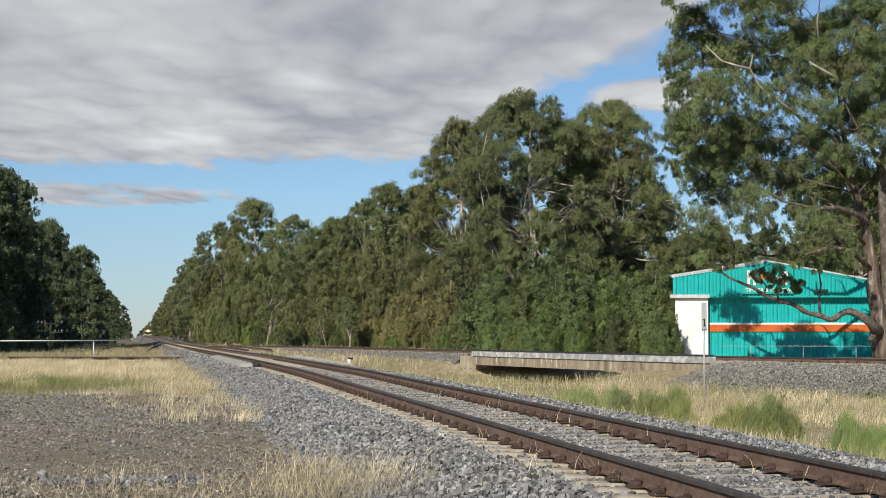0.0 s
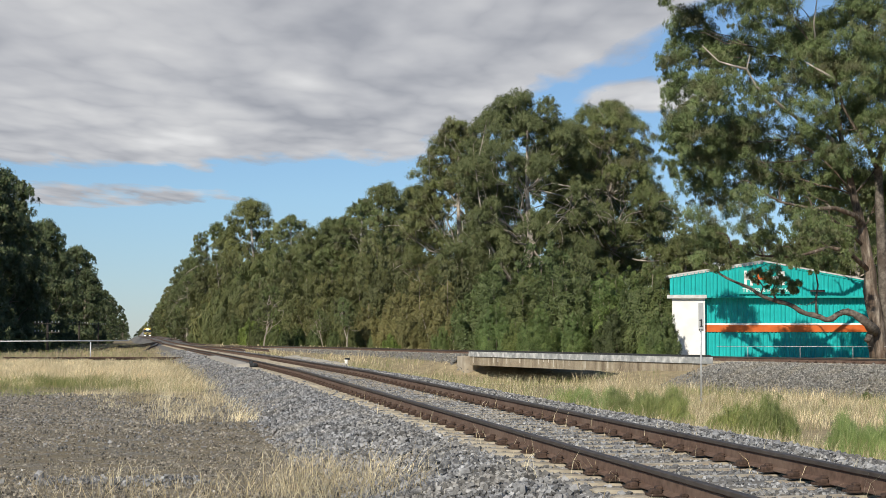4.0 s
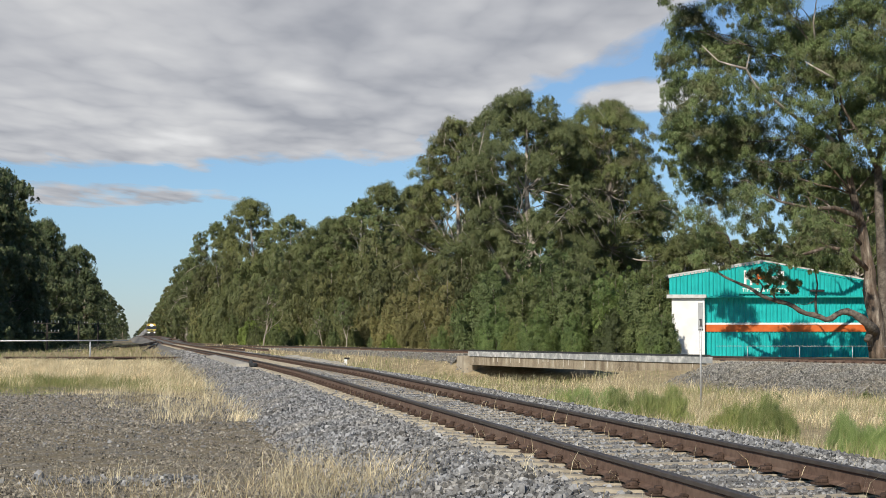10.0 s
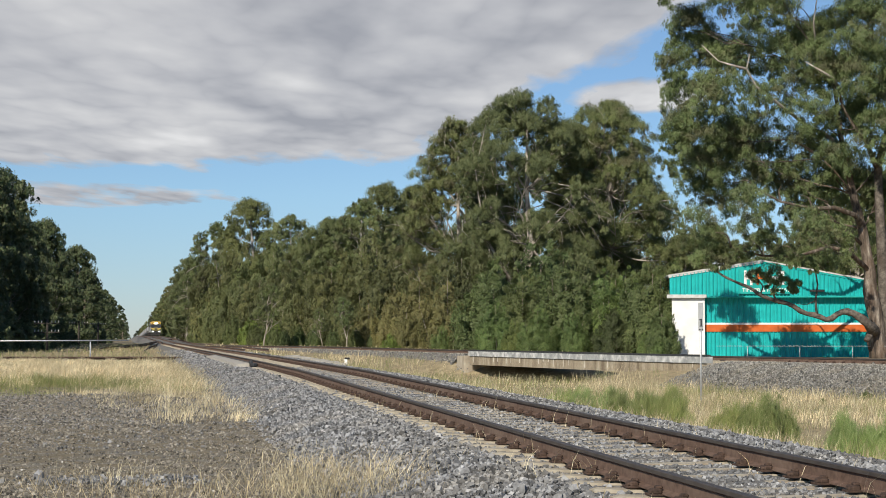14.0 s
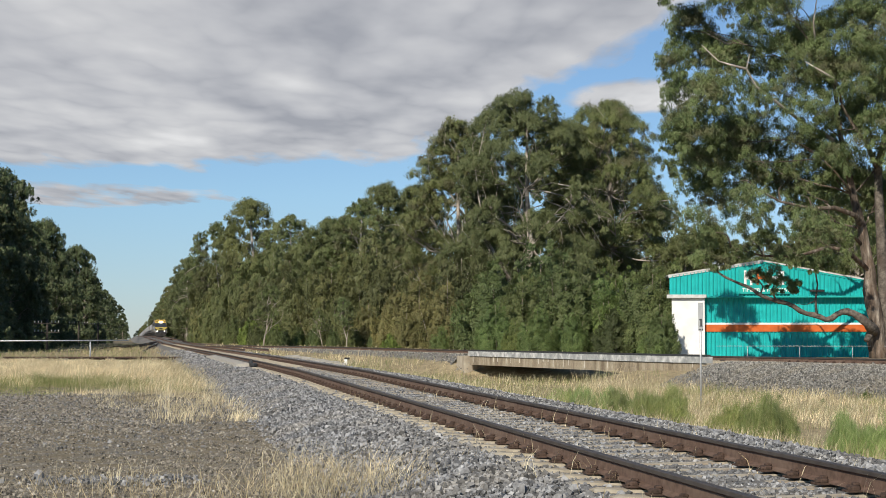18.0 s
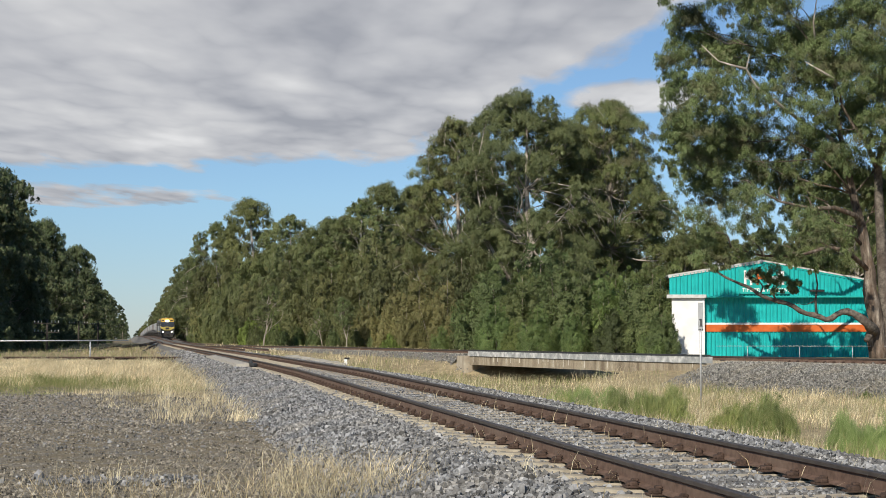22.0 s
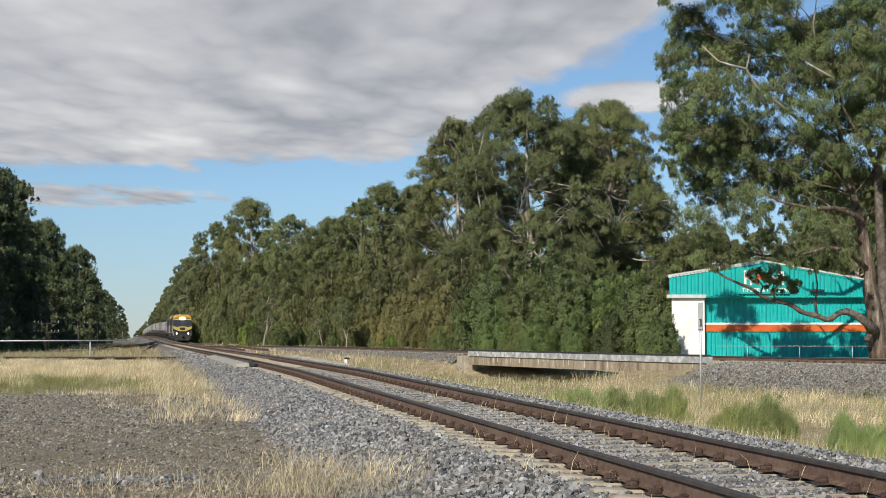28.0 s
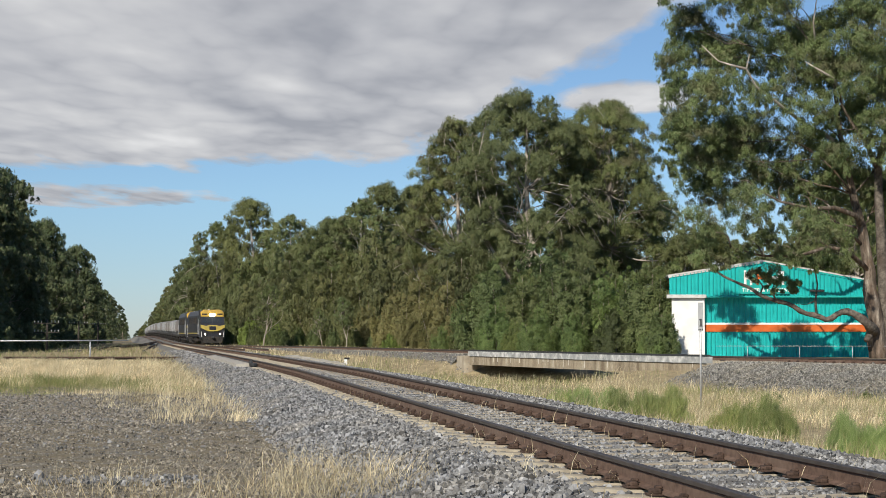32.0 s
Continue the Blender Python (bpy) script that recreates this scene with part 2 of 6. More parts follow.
# ---- mesh tools ----
class Geo:
    """Collects vertices and faces of one mesh."""

    def __init__(self):
        self.v, self.f, self.k, self.slot = [], [], [], 0

    def add(self, verts, faces):
        n = len(self.v)
        self.v += [tuple(p) for p in verts]
        self.f += [tuple(i + n for i in f) for f in faces]
        self.k += [self.slot] * len(faces)
        return self

    def box(self, c, s, bevel=0.0, m=None):
        h = [a / 2 for a in s]
        b = min(bevel, 0.45 * min(s))
        idx, verts = {}, []
        if b <= 0:
            for i in range(8):
                verts.append(Vector(((h[0] if i & 1 else -h[0]), (h[1] if i & 2 else -h[1]), (h[2] if i & 4 else -h[2]))))
            faces = [(0, 2, 3, 1), (4, 5, 7, 6), (0, 1, 5, 4), (2, 6, 7, 3), (0, 4, 6, 2), (1, 3, 7, 5)]
        else:
            signs = [(x, y, z) for x in (-1, 1) for y in (-1, 1) for z in (-1, 1)]
            for sg in signs:
                for a in range(3):
                    idx[sg, a] = len(verts)
                    verts.append(Vector([sg[i] * (h[i] if i == a else h[i] - b) for i in range(3)]))
            faces = []
            for a in range(3):
                u, w = (a + 1) % 3, (a + 2) % 3
                for sa in (-1, 1):
                    q = []
                    for su, sw in ((-1, -1), (1, -1), (1, 1), (-1, 1)):
                        sg = [0, 0, 0]
                        sg[a], sg[u], sg[w] = sa, su, sw
                        q.append(idx[tuple(sg), a])
                    faces.append(tuple(q))
                for su in (-1, 1):
                    for sw in (-1, 1):
                        q = []
                        for sa, k in ((-1, u), (1, u), (1, w), (-1, w)):
                            sg = [0, 0, 0]
                            sg[a], sg[u], sg[w] = sa, su, sw
                            q.append(idx[tuple(sg), k])
                        faces.append(tuple(q))
            for sg in signs:
                faces.append(tuple(idx[sg, a] for a in range(3)))
            fixed = []
            for f in faces:
                p = [verts[i] for i in f]
                nrm = (p[1] - p[0]).cross(p[2] - p[0])
                fixed.append(f if nrm.dot(sum(p, Vector()) / len(p)) > 0 else f[::-1])
            faces = fixed
        c = Vector(c)
        return self.add([(m @ (c + p)) if m else c + p for p in verts], faces)

    def tube(self, pts, radii, sides=8, caps=True):
        pts = [Vector(p) for p in pts]
        if not hasattr(radii, "__len__"):
            radii = [radii] * len(pts)
        verts, faces = [], []
        ref = Vector((0.31, 0.17, 0.93))
        for i, p in enumerate(pts):
            d = (pts[min(i + 1, len(pts) - 1)] - pts[max(i - 1, 0)]).normalized()
            if abs(d.dot(ref)) > 0.95:
                ref = Vector((0.9, 0.3, 0.1))
            a = d.cross(ref).normalized()
            b = d.cross(a)
            for k in range(sides):
                w = 2 * math.pi * k / sides
                verts.append(p + (a * math.cos(w) + b * math.sin(w)) * radii[i])
        for i in range(len(pts) - 1):
            for k in range(sides):
                k2 = (k + 1) % sides
                faces.append((i * sides + k, (i + 1) * sides + k, (i + 1) * sides + k2, i * sides + k2))
        if caps:
            faces.append(tuple(range(sides)))
            faces.append(tuple(range((len(pts) - 1) * sides + sides - 1, (len(pts) - 1) * sides - 1, -1)))
        return self.add(verts, faces)

    def prism(self, outline, y0, y1):
        """An outline in x and z, drawn along y."""
        n = len(outline)
        verts = [(x, y0, z) for x, z in outline] + [(x, y1, z) for x, z in outline]
        faces = [(i, (i + 1) % n, n + (i + 1) % n, n + i) for i in range(n)] + [tuple(range(n - 1, -1, -1)), tuple(range(n, 2 * n))]
        return self.add(verts, faces)

    def data(self, name, mats, smooth=False):
        me = bpy.data.meshes.new(name)
        me.from_pydata(self.v, [], self.f)
        for m in (mats if isinstance(mats, (list, tuple)) else [mats]):
            me.materials.append(m)
        if self.slot or any(self.k):
            me.polygons.foreach_set("material_index", self.k)
        me.polygons.foreach_set("use_smooth", [smooth] * len(self.f))
        me.update()
        return me


def part(name, geo, mat, parent=None, label="", smooth=False, m=None):
    me = geo.data(name, mat, smooth) if isinstance(geo, Geo) else geo
    ob = new(name, me)
    ob.parent = parent
    if m is not None:
        ob.matrix_basis = m
    return tagged(ob, label)


def arrays(name, verts, faces, mat, smooth=False):
    """A mesh from numpy arrays; faces all have the same number of corners."""
    me = bpy.data.meshes.new(name)
    k = faces.shape[1]
    me.vertices.add(len(verts))
    me.vertices.foreach_set("co", np.ascontiguousarray(verts, dtype=np.float32).ravel())
    me.loops.add(faces.size)
    me.loops.foreach_set("vertex_index", np.ascontiguousarray(faces, dtype=np.int32).ravel())
    me.polygons.add(len(faces))
    me.polygons.foreach_set("loop_start", np.arange(0, faces.size, k, dtype=np.int32))
    me.polygons.foreach_set("loop_total", np.full(len(faces), k, dtype=np.int32))
    me.update(calc_edges=True)
    me.validate()
    me.materials.append(mat)
    me.polygons.foreach_set("use_smooth", [smooth] * len(faces))
    return me


def thing(name, m, label, category, group="", kind=""):
    ob = new(name)
    ob.matrix_basis = m
    return tagged(ob, label, category, group, kind)


# ---- plan: two tracks, the ground between them ----
def curve(keys):
    xs, ys = [k[0] for k in keys], [k[1] for k in keys]
    return lambda d: np.interp(d, xs, ys)


main_top = curve([(-40, 0.43), (0, 0.43), (12, 0.475), (45, 0.6), (75, 0.55), (105, 0.47), (146, 0.38), (202, 0.32), (252, 0.4), (311, 0.55), (400, 0.62), (470, 0.58), (520, 0.45), (580, 0.15), (640, -0.35), (740, -1.4), (900, -3.2), (1500, -10.0), (4000, -38.0)])
branch_top = curve([(-20, 0.5), (69, 0.5), (82, 0.44), (105, 0.41), (146, 0.36), (202, 0.05), (252, 0.02), (311, 0.2), (400, 0.42), (470, 0.5), (520, 0.45), (580, 0.15), (640, -0.35), (740, -1.4), (900, -3.2), (1500, -10.0), (4000, -38.0)])


def main_x(d):
    d = np.asarray(d, float)
    return np.where(d < 110, 5.0 - 0.172 * d - 0.00008 * d * d, 5.0 - 0.172 * 110 - 0.00008 * 12100 - 0.1896 * (d - 110))


def branch_x(d):
    d = np.asarray(d, float)
    return 9.4 - 0.188 * d + 0.0006 * np.clip(260 - d, 0, None) ** 2


def smooth_step(a, b, x):
    u = np.clip((x - a) / (b - a), 0, 1)
    return u * u * (3 - 2 * u)


def ground_z(x, y):
    """Height of the ground: a flat pad left of the main track, a ditch between the tracks."""
    x, y = np.asarray(x, float), np.asarray(y, float)
    mx, bx = main_x(y), branch_x(y)
    pad = 0.05 * np.sin(x * 0.7 + 1) * np.sin(y * 0.33) - 0.02
    width = np.maximum(bx - mx, 0.5)
    span = smooth_step(85, 94, y) * (1 - smooth_step(104, 109, y))
    depth = 0.95 * smooth_step(7, 20, width)
    ditch = -depth * smooth_step(3.2, 10.0, x - mx) * smooth_step(0.5 - 6 * span, 6.0 - 5 * span, bx - x)
    creek = -0.55 * np.exp(-((y - 97 + 0.5 * (x - 4)) / 8.0) ** 2) * smooth_step(mx + 3, mx + 7, x)
    behind = np.where(x > bx, 0.05 * np.sin(x * 0.2) * np.sin(y * 0.13), 0)
    roll = -0.9 * smooth_step(190, 420, y) - 0.0115 * np.clip(y - 600, 0, None)
    return np.where(x < mx, pad, ditch + creek + behind) + roll + 0.012 * np.sin(x * 5.1 + y * 3.3)


# ---- ground ----
def axis(spans):
    out = []
    for a, b, step in spans:
        out += list(np.arange(a, b, step))
    return np.array(out + [spans[-1][1]])


def make_ground():
    xs = axis([(-4500, -600, 650), (-600, -140, 46), (-140, -40, 5), (-40, 40, 0.5), (40, 120, 5), (120, 600, 48), (600, 4500, 650)])
    ys = axis([(-300, -20, 40), (-20, 8, 2), (8, 60, 0.5), (60, 130, 1), (130, 320, 5), (320, 900, 29), (900, 4900, 400)])
    gx, gy = np.meshgrid(xs, ys)
    gz = ground_z(gx, gy)
    verts = np.stack([gx, gy, gz], -1).reshape(-1, 3)
    n = len(xs)
    i, j = np.meshgrid(np.arange(n - 1), np.arange(len(ys) - 1))
    a = (j * n + i).ravel()
    me = arrays("ground", verts, np.stack([a, a + 1, a + n + 1, a + n], -1), ground_material(), True)
    return tagged(new("ground", me), "dusty gravel pad, dry grass verges and a shallow ditch", "ground", kind="structure")


def ground_material():
    m, t, b = nodes("ground_earth", 0.95)
    fine, mid, big = noise_of(t, 18, 8), noise_of(t, 2.2, 5), noise_of(t, 0.3, 4)
    earth = ramp(t, fine, [(0.3, (0.095, 0.076, 0.047)), (0.55, (0.218, 0.18, 0.117)), (0.75, (0.385, 0.325, 0.225))])
    grey = ramp(t, fine, [(0.3, (0.085, 0.08, 0.068)), (0.7, (0.31, 0.29, 0.25))])
    col = mixed(t, earth, grey, ramp(t, mid, [(0.45, (0, 0, 0)), (0.62, (0.8, 0.8, 0.8))]))
    straw = ramp(t, mid, [(0.3, (0.2, 0.16, 0.095)), (0.7, (0.4, 0.33, 0.205))])
    c = t.nodes.new("ShaderNodeTexCoord")
    s = t.nodes.new("ShaderNodeSeparateXYZ")
    t.links.new(c.outputs["Object"], s.inputs[0])
    edge = maths(t, "ADD", s.outputs[1], maths(t, "MULTIPLY", big, 10.0))
    far = maths(t, "MULTIPLY", maths(t, "SUBTRACT", edge, 44.0), 0.25, True)
    right = maths(t, "MULTIPLY", maths(t, "SUBTRACT", maths(t, "ADD", s.outputs[0], maths(t, "MULTIPLY", s.outputs[1], 0.175)), 8.3), 1.0, True)
    col = mixed(t, col, straw, maths(t, "MAXIMUM", far, right))
    t.links.new(col, b.inputs["Base Color"])
    bump(t, b, fine, 0.9, 0.03)
    return m


make_ground()


# ---- railway ----
RAIL = [(-0.072, -0.17), (0.072, -0.17), (0.072, -0.158), (0.016, -0.138), (0.011, -0.05), (0.036, -0.036), (0.036, -0.006), (0.028, 0.0), (-0.028, 0.0), (-0.036, -0.006), (-0.036, -0.036), (-0.011, -0.05), (-0.016, -0.138), (-0.072, -0.158)]


def frames_along(fx, fz, ys):
    """Centre line points with their left-right directions."""
    p = np.stack([fx(ys), ys, fz(ys)], -1)
    d = np.gradient(p[:, :2], axis=0)
    d /= np.linalg.norm(d, axis=1)[:, None]
    side = np.stack([d[:, 1], -d[:, 0], np.zeros(len(ys))], -1)
    return p, side


def rail(name, fx, fz, ys, off, parent, label):
    p, side = frames_along(fx, fz, ys)
    n = len(RAIL)
    g = Geo()
    verts = [tuple(p[i] + side[i] * (off + u) + np.array((0, 0, w))) for i in range(len(ys)) for u, w in RAIL]
    faces, kinds = [], []
    for i in range(len(ys) - 1):
        for k in range(n):
            k2 = (k + 1) % n
            faces.append((i * n + k, i * n + k2, (i + 1) * n + k2, (i + 1) * n + k))
            kinds.append(1 if 5 <= k <= 9 else 0)
    g.v, g.f, g.k = verts, faces, kinds
    return part(name, g, [M["rust"], M["railhead"]], parent, label)


def ballast(name, fx, fz, ys, parent, widths, drop, kind=""):
    """A heap of ballast with sloping shoulders under a track: widths to shoulder and toe on both sides."""
    p, side = frames_along(fx, fz, ys)
    sl, tl, sr, tr = widths
    verts, faces = [], []
    prof = [(-tl, drop), (-sl, -0.23), (-1.3, -0.215), (1.3, -0.215), (sr, -0.23), (tr, drop)]
    for i in range(len(ys)):
        for u, w in prof:
            q = p[i] + side[i] * u
            z = p[i][2] + w if w > drop else min(float(ground_z(q[0], q[1])) - 0.06, p[i][2] - 0.3)
            verts.append((q[0], q[1], z))
    n = len(prof)
    for i in range(len(ys) - 1):
        for k in range(n - 1):
            faces.append((i * n + k, i * n + k + 1, (i + 1) * n + k + 1, (i + 1) * n + k))
    g = Geo().add(verts, faces)
    return part(name, g, M["bed"], parent, "grey crushed stone ballast", True)


def sleeper_mesh():
    g = Geo()
    g.prism([(-1.3, -0.2), (1.3, -0.2), (1.3, -0.015), (1.22, 0.0), (0.45, -0.03), (-0.45, -0.03), (-1.22, 0.0), (-1.3, -0.015)], -0.11, 0.11)
    return g.data("sleeper", M["sleeper"])


def track(name, fx, fz, near, far, label, piece_span, spacing=0.66):
    root = thing(name, Matrix(), label, "railway track", kind="structure")
    ys = np.concatenate([np.arange(near, 120, 2.0), np.arange(120, 340, 6.0), np.arange(340, far, 60.0), [far]])
    for off in (-0.835, 0.835):
        rail("rail", fx, fz, ys, off, root, "rust-brown steel rail with a worn dark head")
    me = sleeper_mesh()
    d = near
    rows = SLEEPERS[name] = []
    rest = Geo()
    clips = Geo()
    while d < 200:
        slope = float(fx(d + 0.5) - fx(d - 0.5))
        z = float(fz(d)) - 0.178
        rows.append(d)
        m = Matrix.Translation((float(fx(d)), d, z)) @ Matrix.Rotation(math.atan2(-slope, 1), 4, "Z")
        if piece_span[0] < d < piece_span[1]:
            part("sleeper", me, None, root, m=m @ pose(random.uniform(-0.03, 0.03), 0, random.uniform(-0.008, 0.004), 0, 0, random.uniform(-0.6, 0.6)))
        else:
            rest.box((0, 0, -0.1), (2.6, 0.22, 0.2), 0, m)
        if d < 75:
            for off in (-0.835, 0.835):
                clips.box((off, 0, 0.006), (0.34, 0.17, 0.02), 0.004, m)
                for s in (-1, 1):
                    clips.box((off + s * 0.105, 0, 0.03), (0.075, 0.15, 0.045), 0.012, m)
                    clips.box((off + s * 0.075, 0.02, 0.058), (0.06, 0.07, 0.03), 0.01, m)
                    clips.box((off + s * 0.15, -0.03, 0.028), (0.04, 0.06, 0.035), 0.01, m)
        d += spacing / math.sqrt(1 + slope * slope)
    tagged(part("sleepers", rest, M["sleeper"], root, "weathered concrete sleepers"), kind="stuff")
    if clips.v:
        tagged(part("rail_clips", clips, M["clip"], root, "rusty rail fastenings"), kind="stuff")
    return root


SLEEPERS = {}
near_track = track("track_main", main_x, main_top, 4, 1500, "main line track on pale concrete sleepers", (6, 60))
far_track = track("track_branch", branch_x, branch_top, 60, 300, "curving branch track on concrete sleepers", (60, 80))
YS = np.concatenate([np.arange(2, 120, 1.5), np.arange(120, 340, 6.0), np.arange(340, 1500, 60.0)])
ballast("ballast", main_x, main_top, YS, near_track, (1.75, 3.0, 2.3, 3.9), -0.45)
ballast("ballast", branch_x, branch_top, np.arange(40, 78.6, 3.2), far_track, (1.7, 5.0, 1.7, 3.0), -0.45)
ballast("ballast", branch_x, branch_top, np.arange(109, 300, 4.0), far_track, (1.5, 2.3, 1.6, 2.6), -0.45)


def through_x(d):
    return np.asarray(d, float) * -0.188 + 9.4


straight = track("track_through", through_x, branch_top, 252, 1500, "straight track running far into the distance", (0, 0))
ballast("ballast", through_x, branch_top, np.concatenate([np.arange(252, 340, 8.0), np.arange(340, 1500, 60.0)]), straight, (1.7, 3.0, 1.7, 3.0), -0.45)


# ---- loose stone ----
def patchy(x, y, scale, seed):
    return np.array([noise.noise((float(a) * scale, float(b) * scale, seed)) for a, b in zip(x, y)])


def stones(name, centres, sizes, mat, parent, label):
    rng = np.random.default_rng(len(centres))
    n = len(centres)
    cube = np.array([(x, y, z) for x in (-1, 1) for y in (-1, 1) for z in (-1, 1)], float)
    v = cube[None] * rng.uniform(0.45, 1.0, (n, 8, 3))
    v *= rng.uniform(0.6, 1.25, (n, 1, 3)) * sizes[:, None, None] * 0.5
    ang = rng.uniform(0, 2 * np.pi, (n, 3))
    for k in range(3):
        c, s = np.cos(ang[:, k])[:, None], np.sin(ang[:, k])[:, None]
        a, b = (k + 1) % 3, (k + 2) % 3
        va, vb = v[..., a].copy(), v[..., b].copy()
        v[..., a], v[..., b] = va * c - vb * s, va * s + vb * c
    v += centres[:, None, :]
    quads = np.array([(0, 1, 3, 2), (4, 6, 7, 5), (0, 4, 5, 1), (2, 3, 7, 6), (0, 2, 6, 4), (1, 5, 7, 3)])
    f = (np.arange(n) * 8)[:, None, None] + quads[None]
    ob = part(name, arrays(name, v.reshape(-1, 3), f.reshape(-1, 4), mat), None, parent, label)
    return tagged(ob, kind="stuff")


def ballast_stones():
    rng = np.random.default_rng(5)
    out, size = [], []
    for d0, d1, dens, s in ((9, 18, 640, 0.041), (18, 30, 560, 0.042), (30, 48, 430, 0.038), (48, 80, 190, 0.044), (80, 130, 34, 0.08)):
        n = int((d1 - d0) * 7.0 * dens)
        d, u = rng.uniform(d0, d1, n), rng.uniform(-3.15, 3.8, n)
        x = main_x(d) + u * 1.015
        top = main_top(d) - 0.2
        g = ground_z(x, d)
        left = np.clip((-u - 1.75) / 1.25, 0, 1)
        right = np.clip((u - 2.3) / 1.5, 0, 1)
        k = np.maximum(left, right)
        z = (top - 0.03 * (np.abs(u) > 1.3)) * (1 - k) + (g - 0.02) * k + rng.uniform(-0.02, 0.048, n) * (1 - 0.3 * k)
        inner = np.abs(u) < 1.08
        ends = (np.abs(u) >= 1.08) & (np.abs(u) < 1.45)
        z = np.where(inner, top - 0.02 + rng.uniform(-0.016, 0.012, n), np.where(ends, top - 0.03 + rng.uniform(-0.03, 0.03, n), z))
        keep = (np.abs(np.abs(u) - 0.835) > 0.09) & (rng.random(n) < np.where(inner, 0.8, 1.0)) & (rng.random(n) < np.where(k > 0.9, 0.5, 1))
        # few stones lie on the sleepers: along the track from the square of each sleeper
        along = d - u * 0.17
        rows = np.array(SLEEPERS["track_main"])
        j = np.clip(np.searchsorted(rows, along), 1, len(rows) - 1)
        gap = np.minimum(np.abs(along - rows[j]), np.abs(along - rows[j - 1]))
        keep &= (gap > 0.125) | (np.abs(u) > 1.16 + 0.2 * rng.random(n)) | (rng.random(n) < np.where(inner, 0.13, 0.25))
        out.append(np.stack([x, d, z], -1)[keep])
        size.append((s * rng.lognormal(0, 0.28, n) * np.where(inner, 0.78, 1.0))[keep])
    stones("ballast_stones", np.concatenate(out), np.concatenate(size), M["stone"], near_track, "loose grey crushed stones")


ballast_stones()


M["bank"] = surface("bank_stone", (0.12, 0.116, 0.106), (0.31, 0.3, 0.275), 9, 0.9, island=0.5, patch=(0.28, 0.24, 0.17), patch_scale=0.6, amount=0.35)


def branch_stones():
    rng = np.random.default_rng(6)
    n = 26000
    d, u = rng.uniform(50, 77.5, n), rng.uniform(-5.3, -1.2, n)
    x = branch_x(d) + u * 1.06
    k = np.clip((-u - 1.7) / 3.3, 0, 1)
    z = (branch_top(d) - 0.22) * (1 - k) + (ground_z(x, d) - 0.03) * k
    stones("ballast_stones", np.stack([x, d, z], -1), 0.05 * rng.lognormal(0, 0.35, n), M["bank"], far_track, "loose grey crushed stones")
    n = 10000
    d, u = rng.uniform(106, 180, n), rng.uniform(-2.4, 1.4, n)
    x = branch_x(d) + u * 1.05
    k = np.clip((-u - 1.5) / 0.8, 0, 1)
    z = (branch_top(d) - 0.2) * (1 - k) + (ground_z(x, d)) * k
    stones("ballast_stones", np.stack([x, d, z], -1), 0.065 * rng.lognormal(0, 0.3, n), M["bank"], far_track, "loose grey crushed stones")


branch_stones()


def pad_stones():
    rng = np.random.default_rng(9)
    n = 54000
    d = 15 + 32 * rng.random(n) ** 1.15
    x = rng.uniform(-0.29, 0.02, n) * d
    keep = x < main_x(d) - 2.6
    x, d = x[keep], d[keep]
    z = ground_z(x, d) + 0.004
    clump = np.array([noise.noise((float(a) * 0.5, float(b) * 0.25, 0)) for a, b in zip(x, d)])
    keep = rng.random(len(x)) < 0.9 + 0.6 * clump + 0.1 * (d > 27)
    x, d, z = x[keep], d[keep], z[keep]
    s = 0.0165 * np.minimum(rng.lognormal(0, 0.5, len(x)), 3.0) * (1 + 0.55 * smooth_step(22, 34, d))
    stones("gravel", np.stack([x, d, z], -1), s, M["pebble"], None, "scattered grey gravel on a dusty pad")
    n = 24000
    d = 22 + 27 * rng.random(n) ** 0.8
    x = rng.uniform(-0.3, -0.02, n) * d
    keep = (x < main_x(d) - 2.9) & (rng.random(n) < np.clip((d - 21) / 13 + 0.5 * patchy(x, d, 0.3, 4.0), 0.02, 1))
    x, d = x[keep], d[keep]
    stones("gravel", np.stack([x, d, ground_z(x, d) + 0.008], -1), 0.024 * np.minimum(rng.lognormal(0, 0.4, len(x)), 2.4), M["pad_stone"], None, "spread of blue-grey crushed stone on the pad")
    x, d = rng.uniform(-0.27, -0.05, 16), rng.uniform(16, 34, 16)
    stones("pale_gravel", np.stack([x * d, d, ground_z(x * d, d) + 0.01], -1), 0.024 * rng.lognormal(0, 0.25, 16), M["pale_stone"], None, "a few pale stones lying on the pad")
    n = 420
    x, d = rng.normal(-3.5, 0.5, n), rng.normal(18.3, 0.35, n)
    stones("stone_heap", np.stack([x, d, ground_z(x, d) + rng.uniform(0, 0.04, n)], -1), 0.034 * rng.lognormal(0, 0.4, n), M["stone"], None, "low scatter of broken grey stone")


pad_stones()


# ---- plants ----
def at(bearing, dist):
    """x at a distance, from the slope of the line of sight across the view."""
    return bearing * dist


def unit(v):
    return v / (np.linalg.norm(v, axis=1)[:, None] + 1e-6)


